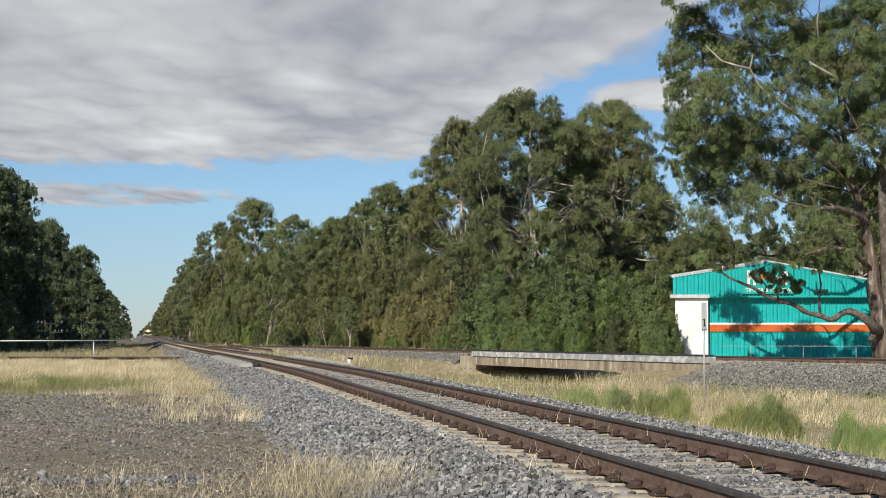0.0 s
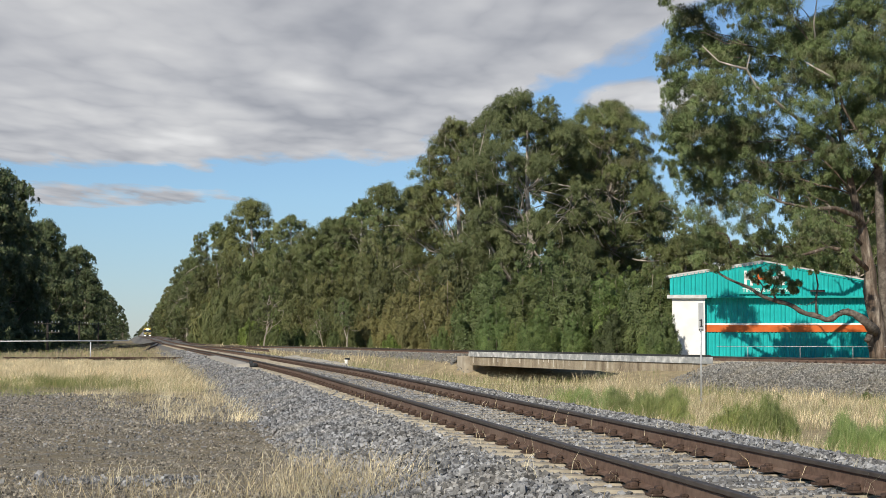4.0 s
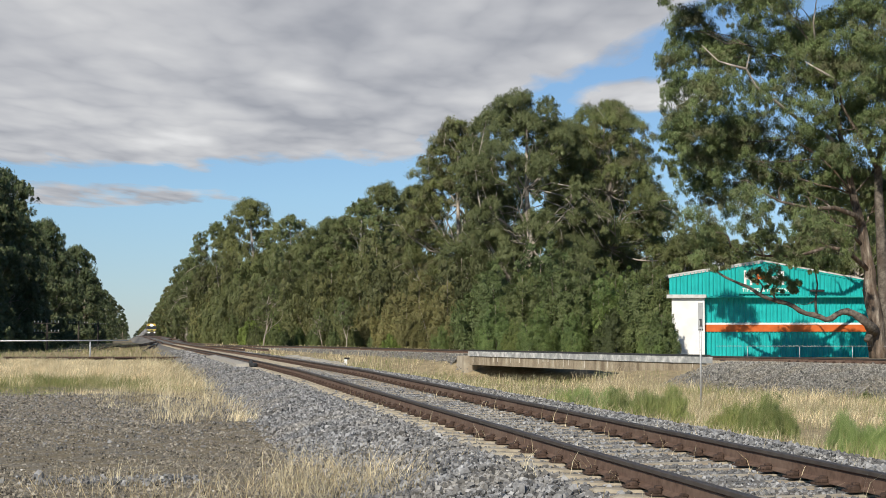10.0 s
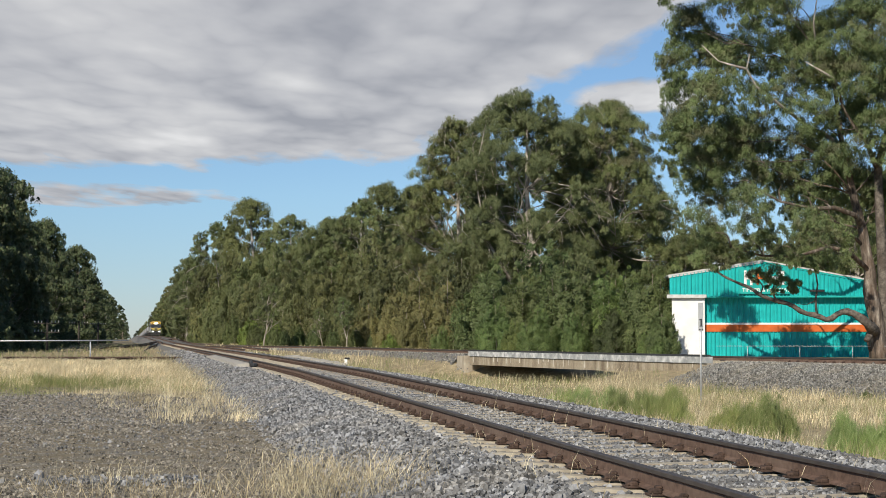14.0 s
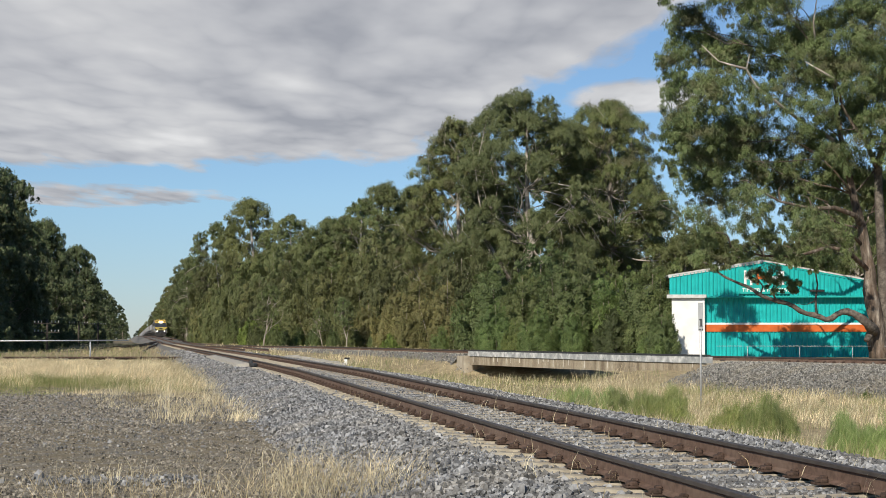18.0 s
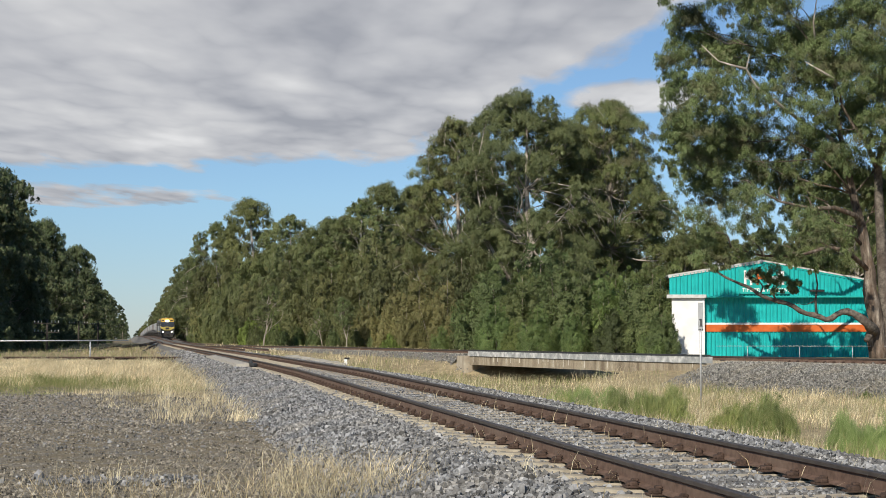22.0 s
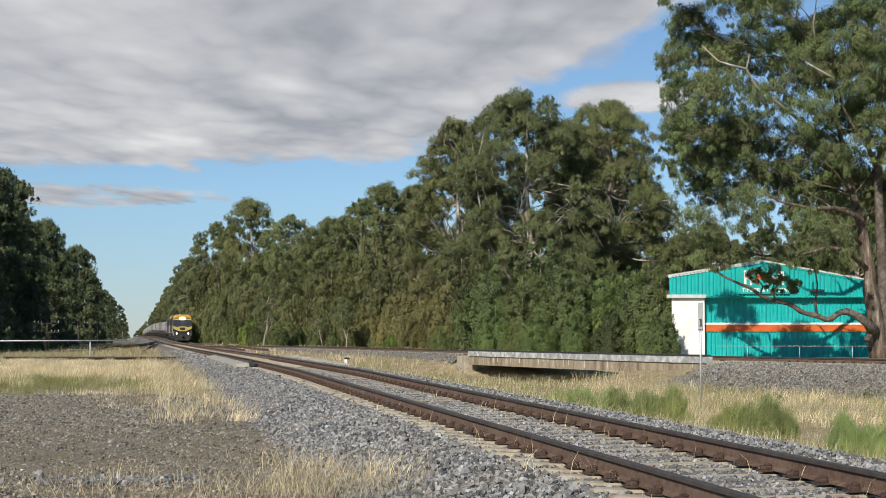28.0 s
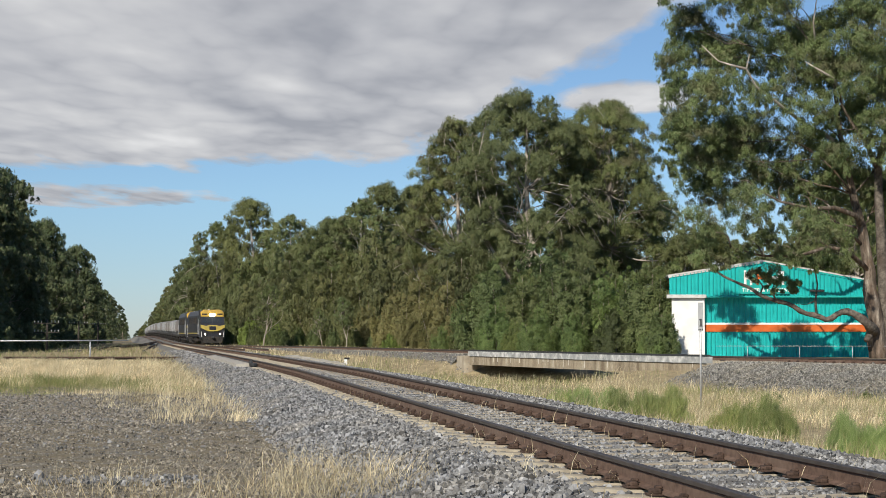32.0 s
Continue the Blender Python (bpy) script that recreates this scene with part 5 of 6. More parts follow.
def tussock(x, d, r, h, n, seed):
    """A dense dome of fine upright green stems."""
    rng = np.random.default_rng(seed)
    root = thing("rush_tussock", pose(x, d, float(ground_z(x, d))), "bushy green rush tussock in dry grass", "grass tussock", "rush tussocks")
    k = n // 6
    m = 7
    ca, cq = rng.uniform(0, 2 * np.pi, m), 0.75 * rng.random(m) ** 0.5
    pick = rng.integers(0, m, k)
    a, q = rng.uniform(0, 2 * np.pi, k), rng.random(k) ** 0.6
    high = (1.3 * h * rng.uniform(0.6, 1.1, m) * (1 - 0.45 * cq))[pick]
    c = np.stack([r * (cq * np.cos(ca))[pick] + 0.38 * r * q * np.cos(a), r * (cq * np.sin(ca))[pick] + 0.38 * r * q * np.sin(a), high * (1 - 0.55 * q * q) * rng.uniform(0.25, 0.95, k)], -1)
    way = unit(np.stack([q * np.cos(a), q * np.sin(a), 0.35 + 0 * a], -1))
    v, f = leaves(c, np.full(k, 0.08), way, 24, (0.22, 0.0058), rng, -1.3, 1.1, 0.5)
    v[:, 2] = np.maximum(v[:, 2], -0.04)
    part("foliage", arrays("foliage", v, f, M["rush"]), None, root)


for i, (bearing, d, r, h, n) in enumerate(((0.1937, 29.5, 0.55, 0.8, 3000), (0.1740, 31.5, 0.55, 0.7, 1500), (0.2470, 26.5, 0.6, 0.78, 2800), (0.2600, 27.6, 0.5, 0.8, 1600), (0.2353, 27.2, 0.35, 0.5, 700), (0.1300, 36, 0.75, 0.85, 2400), (0.1120, 38, 0.75, 0.8, 2000), (0.0920, 44, 0.8, 0.75, 1200), (0.0700, 52, 0.8, 0.7, 900))):
    tussock(at(bearing, d), d, r, h, n, 200 + i)


# ---- pale concrete edging on the far side of the main track ----
def edging():
    root = thing("concrete_edging", Matrix(), "low pale concrete edging beside the main track", "edging", kind="structure")
    for i in range(10):
        u = (i + 0.5) / 10
        x, d = -4.9 - 4.1 * u, 80 + 20 * u
        part("edging_block", Geo().box((0, 0, 0), (0.7, 2.0, 0.34), 0.03), M["slab"], root, m=pose(x, d, -0.03 + 0.12 * u + random.uniform(-0.02, 0.02), 0, random.uniform(-3, 3), 11.6 + random.uniform(-1, 1)))


edging()


# ---- bridge on the branch track ----
def bridge():
    d0, d1 = 79.5, 106.8
    root = thing("rail_bridge", Matrix(), "low concrete railway bridge with stained side beam", "bridge", kind="structure")

    def side_point(d, off, z):
        s = float(branch_x(d + 0.5) - branch_x(d - 0.5))
        k = 1 / math.sqrt(1 + s * s)
        return Vector((float(branch_x(d)) + off * k, d - off * k * s * -1 * -1, z))

    def strip(z0, z1, o0, o1, ds):
        """A bar that follows the track: heights relative to the rail, offsets from its centre."""
        verts, faces = [], []
        for d in ds:
            t = float(branch_top(d))
            for o, z in ((o0, z0), (o1, z0), (o1, z1), (o0, z1)):
                verts.append(side_point(d, o, t + z))
        for i in range(len(ds) - 1):
            for k in range(4):
                faces.append((i * 4 + k, i * 4 + (k + 1) % 4, i * 4 + 4 + (k + 1) % 4, i * 4 + 4 + k))
        n = len(ds) - 1
        faces += [(3, 2, 1, 0), (n * 4, n * 4 + 1, n * 4 + 2, n * 4 + 3)]
        return Geo().add(verts, faces)

    ds = list(np.linspace(d0, d1, 12))
    part("guard_rail", strip(0.0, 0.1, -1.86, -1.7, ds), M["steel_dark"], root, "dark steel edge rail")
    part("kerb", strip(-0.3, 0.0, -1.95, -1.6, ds), M["white_concrete"], root, "whitewashed concrete kerb")
    n = 9
    for i in range(n):
        a, b = d0 + (d1 - d0) * i / n, d0 + (d1 - d0) * (i + 1) / n - 0.04
        part("beam", strip(-0.84, -0.31, -1.88, -1.6, [a, (a + b) / 2, b]), M["stained"], root, "rain-streaked concrete side beam")
    part("deck", strip(-0.8, -0.28, -1.59, 1.9, ds), M["concrete"], root)
    for d, w in ((107.7, 1.5), (78.5, 1.6)):
        c = side_point(d, -1.0, float(branch_top(d)) - 1.15)
        g = Geo().box((0, 0, 0), (2.2, w, 1.7), 0.03, Matrix.Translation(c) @ Matrix.Rotation(math.radians(18), 4, "Z"))
        part("abutment", g, M["concrete"], root, "weathered concrete abutment block")
    for d in np.arange(d0 + 0.6, d1, 0.62):
        if random.random() < 0.4:
            t = float(branch_top(d))
            w = random.uniform(0.04, 0.11)
            z0, z1 = -0.31 - random.uniform(0.15, 0.5), -0.32
            part("lime_streak", strip(z0, z1, -1.886, -1.88, [d, d + w]), M["lime"], root)
    return root


def stained_concrete():
    m, t, b = nodes("streaked_concrete", 0.9)
    streak = noise_of(t, 1.4, 3, (1.6, 1.6, 0.3))
    grain = noise_of(t, 9, 5)
    col = ramp(t, streak, [(0.3, (0.17, 0.135, 0.095)), (0.5, (0.3, 0.25, 0.18)), (0.7, (0.42, 0.37, 0.28))])
    col = mixed(t, col, ramp(t, grain, [(0.3, (0.75, 0.75, 0.75)), (0.7, (1.15, 1.15, 1.15))]), 1.0, "MULTIPLY")
    t.links.new(col, b.inputs["Base Color"])
    bump(t, b, grain, 0.3)
    return m


M["stained"] = stained_concrete()
M["lime"] = surface("lime_streak", (0.5, 0.46, 0.38), (0.66, 0.62, 0.54), 6, 0.9)
bridge()


# ---- hardware shed ----
def ribbed(x0, x1, z0, z1, top=None, pitch=0.24, depth=0.085):
    """Ribbed metal sheet in the plane y = 0, facing -y; top(x) gives a sloping upper edge."""
    g = Geo()
    xs, ys = [], []
    x = x0
    while x < x1 - 0.02:
        for u, d in ((0, 0), (0.55, 0), (0.66, -depth), (0.86, -depth), (0.97, 0)):
            if x + u * pitch <= x1:
                xs.append(x + u * pitch), ys.append(d)
        x += pitch
    xs.append(x1), ys.append(0)
    verts, faces = [], []
    for x, d in zip(xs, ys):
        verts += [(x, d, z0), (x, d, top(x) if top else z1)]
    for i in range(len(xs) - 1):
        faces.append((2 * i, 2 * i + 2, 2 * i + 3, 2 * i + 1))
    return g.add(verts, faces)


def shed():
    """Gabled metal shed: a fascia storey that juts out over the lower wall."""
    d = 112.0
    x0 = at(0.1540, d)
    zg = float(ground_z(x0, d)) - 0.1
    root = thing("hardware_shed", pose(x0, d, zg, 0, 0, -4), "teal ribbed-metal shed with orange stripe and white side wall", "shed")
    W, H = 10.68, 4.05
    over = -2.3
    peak_x, peak_z, eave_l, eave_r = 3.75, 6.35, 5.4, 5.05
    right = 10.7

    def roofline(x):
        return eave_l + (peak_z - eave_l) * (x - over) / (peak_x - over) if x < peak_x else peak_z + (eave_r - peak_z) * (x - peak_x) / (right - peak_x)

    part("front_wall", ribbed(0, W, 0, H), M["teal"], root, "teal ribbed metal wall")
    part("orange_stripe", Geo().box((W / 2, -0.075, 1.98), (W, 0.05, 0.46), 0.01), M["orange"], root, "broad orange stripe")
    part("white_stripe", Geo().box((W / 2, -0.075, 2.275), (W, 0.045, 0.13), 0.008), M["white"], root, "thin white stripe")
    part("corner_trim", Geo().box((-0.06, -0.2, H / 2 - 0.06), (0.1, 0.5, H - 0.05), 0.01), M["white"], root)
    part("side_wall", Geo().box((-1.12, -0.36, H / 2 - 0.06), (2.06, 0.16, H - 0.05), 0.01), M["white"], root, "white-painted side wall in sun")
    part("fascia", ribbed(over, right, H - 0.05, 0, roofline), M["teal"], root, "teal ribbed gable fascia", m=pose(0, -0.5, 0))
    part("soffit", Geo().box(((over + right) / 2, -0.1, H - 0.02), (right - over, 0.8, 0.05)), M["white"], root)
    part("gutter", Geo().box((-1.2, -0.62, H + 0.02), (2.6, 0.16, 0.24), 0.02), M["roof"], root, "pale metal gutter edge")
    part("fascia_sill", Geo().box((4.6, -0.58, H - 0.02), (12.0, 0.1, 0.1), 0.01), M["teal_trim"], root)
    for xa, xb in ((over - 0.1, peak_x), (peak_x, right + 0.1)):
        za, zb = roofline(xa), roofline(xb)
        ang = math.atan2(zb - za, xb - xa)
        ln = math.hypot(xb - xa, zb - za)
        m = Matrix.Translation(((xa + xb) / 2, 4.7, (za + zb) / 2 + 0.06)) @ Matrix.Rotation(-ang, 4, "Y")
        part("roof", Geo().box((0, 0, 0), (ln, 10.6, 0.1), 0.01, m), M["roof"], root, "pale zinc roof sheet")
        part("barge_board", Geo().box((0, -5.22, -0.06), (ln, 0.1, 0.2), 0.01, m), M["teal_trim"] if xa > 0 else M["roof"], root)
    part("back_wall", Geo().box(((over + right) / 2, 9.6, 2.6), (right - over, 0.15, 5.2)), M["teal"], root)
    part("end_wall", Geo().box((right - 0.1, 4.85, 2.5), (0.15, 9.4, 5.0)), M["teal"], root)
    sign = part("sign_board", Geo().box((3.85, -0.66, 5.1), (3.3, 0.06, 1.75), 0.01), M["teal_trim"], root, "teal sign board with white lettering")
    for i, (a, w, h) in enumerate(((2.62, 0.16, 0.98), (3.0, 0.16, 0.98), (2.81, 0.3, 0.2), (3.42, 0.16, 0.9), (3.75, 0.5, 0.2), (4.15, 0.18, 0.9), (4.55, 0.55, 0.22), (4.95, 0.4, 0.9))):
        part("logo_bar", Geo().box((a, -0.702, 5.28), (w, 0.02, h), 0.004), M["orange"] if i in (3, 4) else M["white"], sign)
    txt = bpy.data.curves.new("lettering", "FONT")
    txt.body, txt.size, txt.extrude, txt.align_x = "TIMBER & HARDWARE", 0.36, 0.008, "LEFT"
    tob = new("lettering", txt)
    tob.parent = sign
    tob.matrix_basis = pose(2.4, -0.705, 4.36, 90, 0, 0)
    txt.materials.append(M["white"])
    g = Geo().tube([(1.0, 0.5, 5.7), (1.0, 0.5, 6.18)], 0.24, 12).tube([(1.0, 0.5, 6.16), (1.0, 0.5, 6.22), (1.0, 0.5, 6.34), (1.0, 0.5, 6.42)], [0.3, 0.44, 0.4, 0.18], 12)
    part("roof_vent", g, M["white"], root, "white roof vent cowl", True)
    g = Geo().box((7.25, -0.77, H + 0.38), (0.95, 0.25, 0.14), 0.02).box((7.25, -0.64, H + 0.38), (0.3, 0.2, 0.1), 0.01)
    part("floodlight", g, M["steel_dark"], root, "dark floodlight bar")
    return root


shed()


def pipe_fence(name, x0, d0, x1, d1, height, n, label, post_every, r=0.035):
    root = thing(name, Matrix(), label, "fence")
    a, b = Vector((x0, d0, 0)), Vector((x1, d1, 0))
    za, zb = float(ground_z(x0, d0)), float(ground_z(x1, d1))
    part("top_rail", Geo().tube([(a.x, a.y, za + height), (b.x, b.y, zb + height)], r, 8), M["galv"], root, "pale galvanised pipe", True)
    for i in range(n):
        p = a.lerp(b, (i + post_every) / n)
        z = float(ground_z(p.x, p.y))
        part("post", Geo().tube([(p.x, p.y, z - 0.2), (p.x, p.y, z + height)], r * 1.1, 8), M["galv"], root, smooth=True)
    return root


pipe_fence("pipe_fence", at(-0.2813, 96), 96, at(-0.1853, 99), 99, 1.1, 1, "pale galvanised pipe handrail beside the culvert", 0.76)
pipe_fence("pipe_fence", at(0.1610, 108.5), 108.5, at(0.2853, 106), 106, 0.72, 4, "galvanised pipe fence before the shed", 0.6, 0.016)


# ---- kilometre post ----
def km_post():
    d = 60.0
    x = at(0.1517, d)
    z = float(ground_z(x, d))
    root = thing("kilometre_post", pose(x, d, z), "grey lineside post with a white number plate", "post")
    part("pole", Geo().tube([(0, 0, -0.2), (0, 0, 3.4)], 0.035, 8), M["galv"], root, "thin grey steel pole", True)
    plate = part("plate", Geo().box((0, -0.05, 3.1), (0.18, 0.02, 1.0), 0.006), M["plate_grey"], root, "narrow white plate with black number")
    txt = bpy.data.curves.new("number", "FONT")
    txt.body, txt.size, txt.extrude, txt.align_x = "1", 0.38, 0.003, "CENTER"
    txt.offset = 0.006
    txt.materials.append(M["sign_ink"])
    tob = new("number", txt)
    tob.parent = plate
    tob.matrix_basis = pose(0.01, -0.064, 2.76, 90, 0, 0)
    part("number_flag", Geo().box((-0.03, -0.065, 2.99), (0.07, 0.005, 0.035), 0, Matrix()).box((0.01, -0.065, 2.77), (0.11, 0.005, 0.03)), M["sign_ink"], plate)
    for u in (-0.06, 0, 0.06):
        part("mark", Geo().box((u, -0.064, 2.65), (0.035, 0.006, 0.05)), M["sign_ink"], plate)


km_post()


def marker_post(bearing, d, h):
    x = at(bearing, d)
    root = thing("marker_post", pose(x, d, float(ground_z(x, d))), "short white marker post with a black cap", "post")
    part("stake", Geo().box((0, 0, h / 2), (0.14, 0.05, h), 0.01), M["white"], root)
    part("cap", Geo().box((0.06, 0, h + 0.02), (0.26, 0.07, 0.1), 0.02), M["sign_ink"], root)


marker_post(-0.0573, 82, 0.45)


# ---- disused siding, catch point and culvert edge on the near side of the line ----
def siding():
    root = thing("track_siding", Matrix(), "rusty disused siding rails in dry grass", "railway track", kind="structure")
    for k, (dx, bend) in enumerate(((-5.5, 0.0016), (-7.2, 0.0016), (-3.6, 0.0004))):
        fx = lambda d, dx=dx, bend=bend: main_x(d) + dx * np.clip((260 - np.asarray(d)) / 120, 0, 1.6) - bend * np.clip(190 - np.asarray(d), 0, None) ** 2
        fz = lambda d: main_top(d) - 0.1 - 0.3 * (1 - smooth_step(146, 166, d))
        ys = np.arange(146, 260, 4.0)
        rail("rail", fx, fz, ys, 0.0, root, "rusty siding rail")
    # loose rail that ends at a stop block, with a concrete edge slab beside it
    off = 6.6 + float(main_x(59))
    fx = lambda d: main_x(d) - off
    fz = lambda d: main_top(d) - 0.05
    rail("guard_rail", fx, fz, np.arange(59, 130, 3.0), 0.0, root, "loose rail beside the main track")
    place = Matrix.Translation((float(fx(58.8)), 58.8, float(fz(58.8))))
    g = Geo().box((0, 0, -0.06), (0.2, 0.36, 0.14), 0.04, place @ Matrix.Rotation(0.5, 4, "Z"))
    g.box((-0.07, 0.0, 0.06), (0.14, 0.1, 0.16), 0.04, place @ Matrix.Rotation(-0.5, 4, "Y"))
    part("stop_block", g, M["steel_dark"], root, "dark iron stop block at the rail end")
    p, s = frames_along(fx, fz, np.arange(59.5, 84, 2.0))
    n = len(p)
    verts = [tuple(p[i] + s[i] * u + np.array((0, 0, w))) for i in range(n) for u, w in ((-0.58, -0.45), (-0.54, -0.04), (-0.1, -0.01), (-0.08, -0.45))]
    faces = [(4 * i + k, 4 * i + k + 1, 4 * i + k + 5, 4 * i + k + 4) for i in range(n - 1) for k in range(3)] + [(0, 1, 2, 3), (4 * n - 1, 4 * n - 2, 4 * n - 3, 4 * n - 4)]
    part("edge_slab", Geo().add(verts, faces), M["slab"], root, "pale concrete edge slab")


siding()


def culvert_edge():
    root = thing("culvert_beam", Matrix(), "low rusty steel edge beam over a grassed culvert", "beam")
    d = 98.0
    xa, xb = at(-0.2587, d), at(-0.1440, d)
    n = 7
    for i in range(n):
        a, b = xa + (xb - xa) * i / n, xa + (xb - xa) * (i + 1) / n - 0.06
        g = Geo().box(((a + b) / 2, d, 0.14), (b - a, 0.3, 0.09), 0.01).box(((a + b) / 2, d + 0.1, 0.02), (b - a, 0.06, 0.24), 0.01)
        part("beam_length", g, M["clip"], root)
    for x in np.arange(xa + 1, xb, 2.6):
        part("bearer", Geo().box((x, d + 0.1, -0.12), (0.3, 0.6, 0.4), 0.02), M["timber"], root)


culvert_edge()


def telegraph_pole(bearing, d, h, arms):
    x = at(bearing, d)
    root = thing("telegraph_pole", pose(x, d, float(ground_z(x, d)), 0, 0, -10), "old timber telegraph pole with crossarms and white insulators", "utility pole", "telegraph poles")
    part("pole", Geo().tube([(0, 0, -0.3), (0, 0, h)], [0.13, 0.09], 8), M["timber_shaded"], root, smooth=True)
    for k in range(arms):
        z = h - 0.35 - k * 0.75
        arm = part("crossarm", Geo().box((0, -0.12, z), (2.3, 0.08, 0.07), 0.015), M["timber_shaded"], root)
        for u in (-1.05, -0.75, -0.45, 0.45, 0.75, 1.05):
            part("insulator", Geo().tube([(u, -0.12, z + 0.06), (u, -0.12, z + 0.2), (u, -0.12, z + 0.24)], [0.04, 0.045, 0.02], 8), M["porcelain"], arm, smooth=True)


for bearing, d, h, arms in ((-0.2333, 142, 2.7, 2), (-0.2147, 190, 2.9, 1), (-0.2033, 225, 3.0, 1)):
    telegraph_pole(bearing, d, h, arms)


# ---- train ----
def bogie(parent, y, axles, wheel_r, width=2.3):
    ln = (axles - 1) * 1.8 + 1.4
    b = part("bogie", Geo().box((-width / 2 + 0.05, y, 0.62), (0.18, ln, 0.32), 0.05).box((width / 2 - 0.05, y, 0.62), (0.18, ln, 0.32), 0.05).box((0, y, 0.7), (width - 0.2, 0.5, 0.25), 0.03), M["black"], parent, "black grimy bogie frame")
    for k in range(axles):
        ya = y + (k - (axles - 1) / 2) * 1.8
        for s in (-1, 1):
            part("wheel", Geo().tube([(s * 0.77, ya, wheel_r), (s * 0.9, ya, wheel_r)], wheel_r, 18), M["wheel"], b)


def locomotive(name, label, lit):
    """A diesel with a full-width cab at its front, which faces -y; its front end is the origin."""
    root = thing(name, Matrix(), label, "locomotive")
    L = 19.8
    part("underframe", Geo().box((0, L / 2, 1.12), (2.9, L - 0.6, 0.3), 0.04), M["black"], root, "black underframe")
    part("hood", Geo().prism([(-1.46, 1.28), (1.46, 1.28), (1.46, 3.62), (1.15, 4.22), (-1.15, 4.22), (-1.46, 3.62)], 3.2, L - 0.3), M["navy"], root, "dark blue body side")
    for s in (-1, 1):
        part("side_stripe", Geo().box((s * 1.475, L / 2 + 1.4, 1.42), (0.02, L - 4.0, 0.1)), M["yellow_pale"], root, "yellow waist stripe")
        part("side_window", Geo().box((s * 1.48, 1.5, 2.95), (0.04, 0.9, 0.6), 0.02), M["glass"], root)
        for k in range(7):
            part("grille", Geo().box((s * 1.47, 6 + k * 1.7, 3.0), (0.04, 1.2, 0.8), 0.02), M["black"], root)
        for y in (3.3, 18.6):
            part("handrail", Geo().tube([(s * 1.53, y, 1.3), (s * 1.53, y, 2.6)], 0.025, 6), M["galv"], root)
    cab = Geo()
    prof = [(0.28, 0.75), (0.28, 1.3), (0.18, 2.1), (0.42, 2.55), (0.75, 3.45), (1.2, 4.1), (3.18, 4.25), (3.18, 0.95)]
    n = len(prof)
    verts = [(-1.47, y, z) for y, z in prof] + [(1.47, y, z) for y, z in prof]
    faces = [tuple(range(n)), tuple(range(2 * n - 1, n - 1, -1))] + [(i, n + i, n + (i + 1) % n, (i + 1) % n) for i in range(n)]
    cab.add(verts, faces)
    part("cab", cab, M["navy"], root, "dark blue driving cab")
    part("roof_brow", Geo().add([(-1.42, 0.7, 3.46), (1.42, 0.7, 3.46), (1.42, 1.16, 4.05), (-1.42, 1.16, 4.05), (-1.0, 1.25, 4.34), (1.0, 1.25, 4.34), (1.0, 0.9, 4.26), (-1.0, 0.9, 4.26)],
                               [(0, 1, 2, 3), (3, 2, 5, 4), (0, 3, 4, 7), (1, 6, 5, 2), (0, 7, 6, 1), (7, 4, 5, 6)]), M["yellow"], root, "yellow brow over the windscreen")
    for s in (-1, 1):
        part("windscreen", Geo().add([(s * 0.08, 0.42, 2.66), (s * 1.28, 0.42, 2.66), (s * 1.22, 0.665, 3.36), (s * 0.08, 0.665, 3.36)], [(0, 1, 2, 3)]), M["glass"], root, "dark windscreen")
    band = Geo()
    band.prism([(-1.48, 2.46), (-1.48, 2.12), (-1.0, 1.86), (-0.55, 1.66), (0.55, 1.66), (1.0, 1.86), (1.48, 2.12), (1.48, 2.46), (0.8, 2.3), (0.45, 2.42), (-0.45, 2.42), (-0.8, 2.3)], 0.1, 0.24)
    part("front_band", band, M["yellow_pale"], root, "yellow winged band across the nose")
    part("nose_emblem", Geo().box((0, 0.08, 2.04), (0.82, 0.06, 0.44), 0.12), M["navy"], root, "dark emblem shape")
    part("number_panel", Geo().box((0.95, 0.78, 3.72), (0.66, 0.05, 0.26), 0.02), M["sign_ink"], root)
    part("number_panel", Geo().box((-0.95, 0.78, 3.72), (0.66, 0.05, 0.26), 0.02), M["sign_ink"], root)
    hl = part("headlight", Geo().box((0, 0.76, 3.68), (0.78, 0.16, 0.42), 0.05), M["black"], root, "twin headlight housing")
    for u in (-0.18, 0.18):
        part("lens", Geo().tube([(u, 0.69, 3.68), (u, 0.66, 3.68)], 0.17, 12), M["lamp"] if lit else M["glass"], hl, "lit headlight" if lit else "")
    for s in (-1, 1):
        dl = part("ditch_light", Geo().box((s * 0.92, 0.2, 1.32), (0.4, 0.2, 0.34), 0.05), M["black"], root)
        part("lens", Geo().tube([(s * 0.92, 0.1, 1.32), (s * 0.92, 0.07, 1.32)], 0.1, 12), M["marker"] if lit else M["glass"], dl)
    part("pilot", Geo().add([(-1.35, 0.1, 1.0), (1.35, 0.1, 1.0), (1.1, 0.05, 0.2), (-1.1, 0.05, 0.2), (-1.35, 0.5, 1.0), (1.35, 0.5, 1.0), (1.1, 0.4, 0.2), (-1.1, 0.4, 0.2)],
                            [(0, 3, 2, 1), (4, 5, 6, 7), (0, 4, 7, 3), (1, 2, 6, 5), (0, 1, 5, 4), (3, 7, 6, 2)]), M["black"], root, "black cowcatcher")
    part("coupler", Geo().box((0, -0.1, 0.9), (0.3, 0.6, 0.3), 0.06), M["steel_dark"], root)
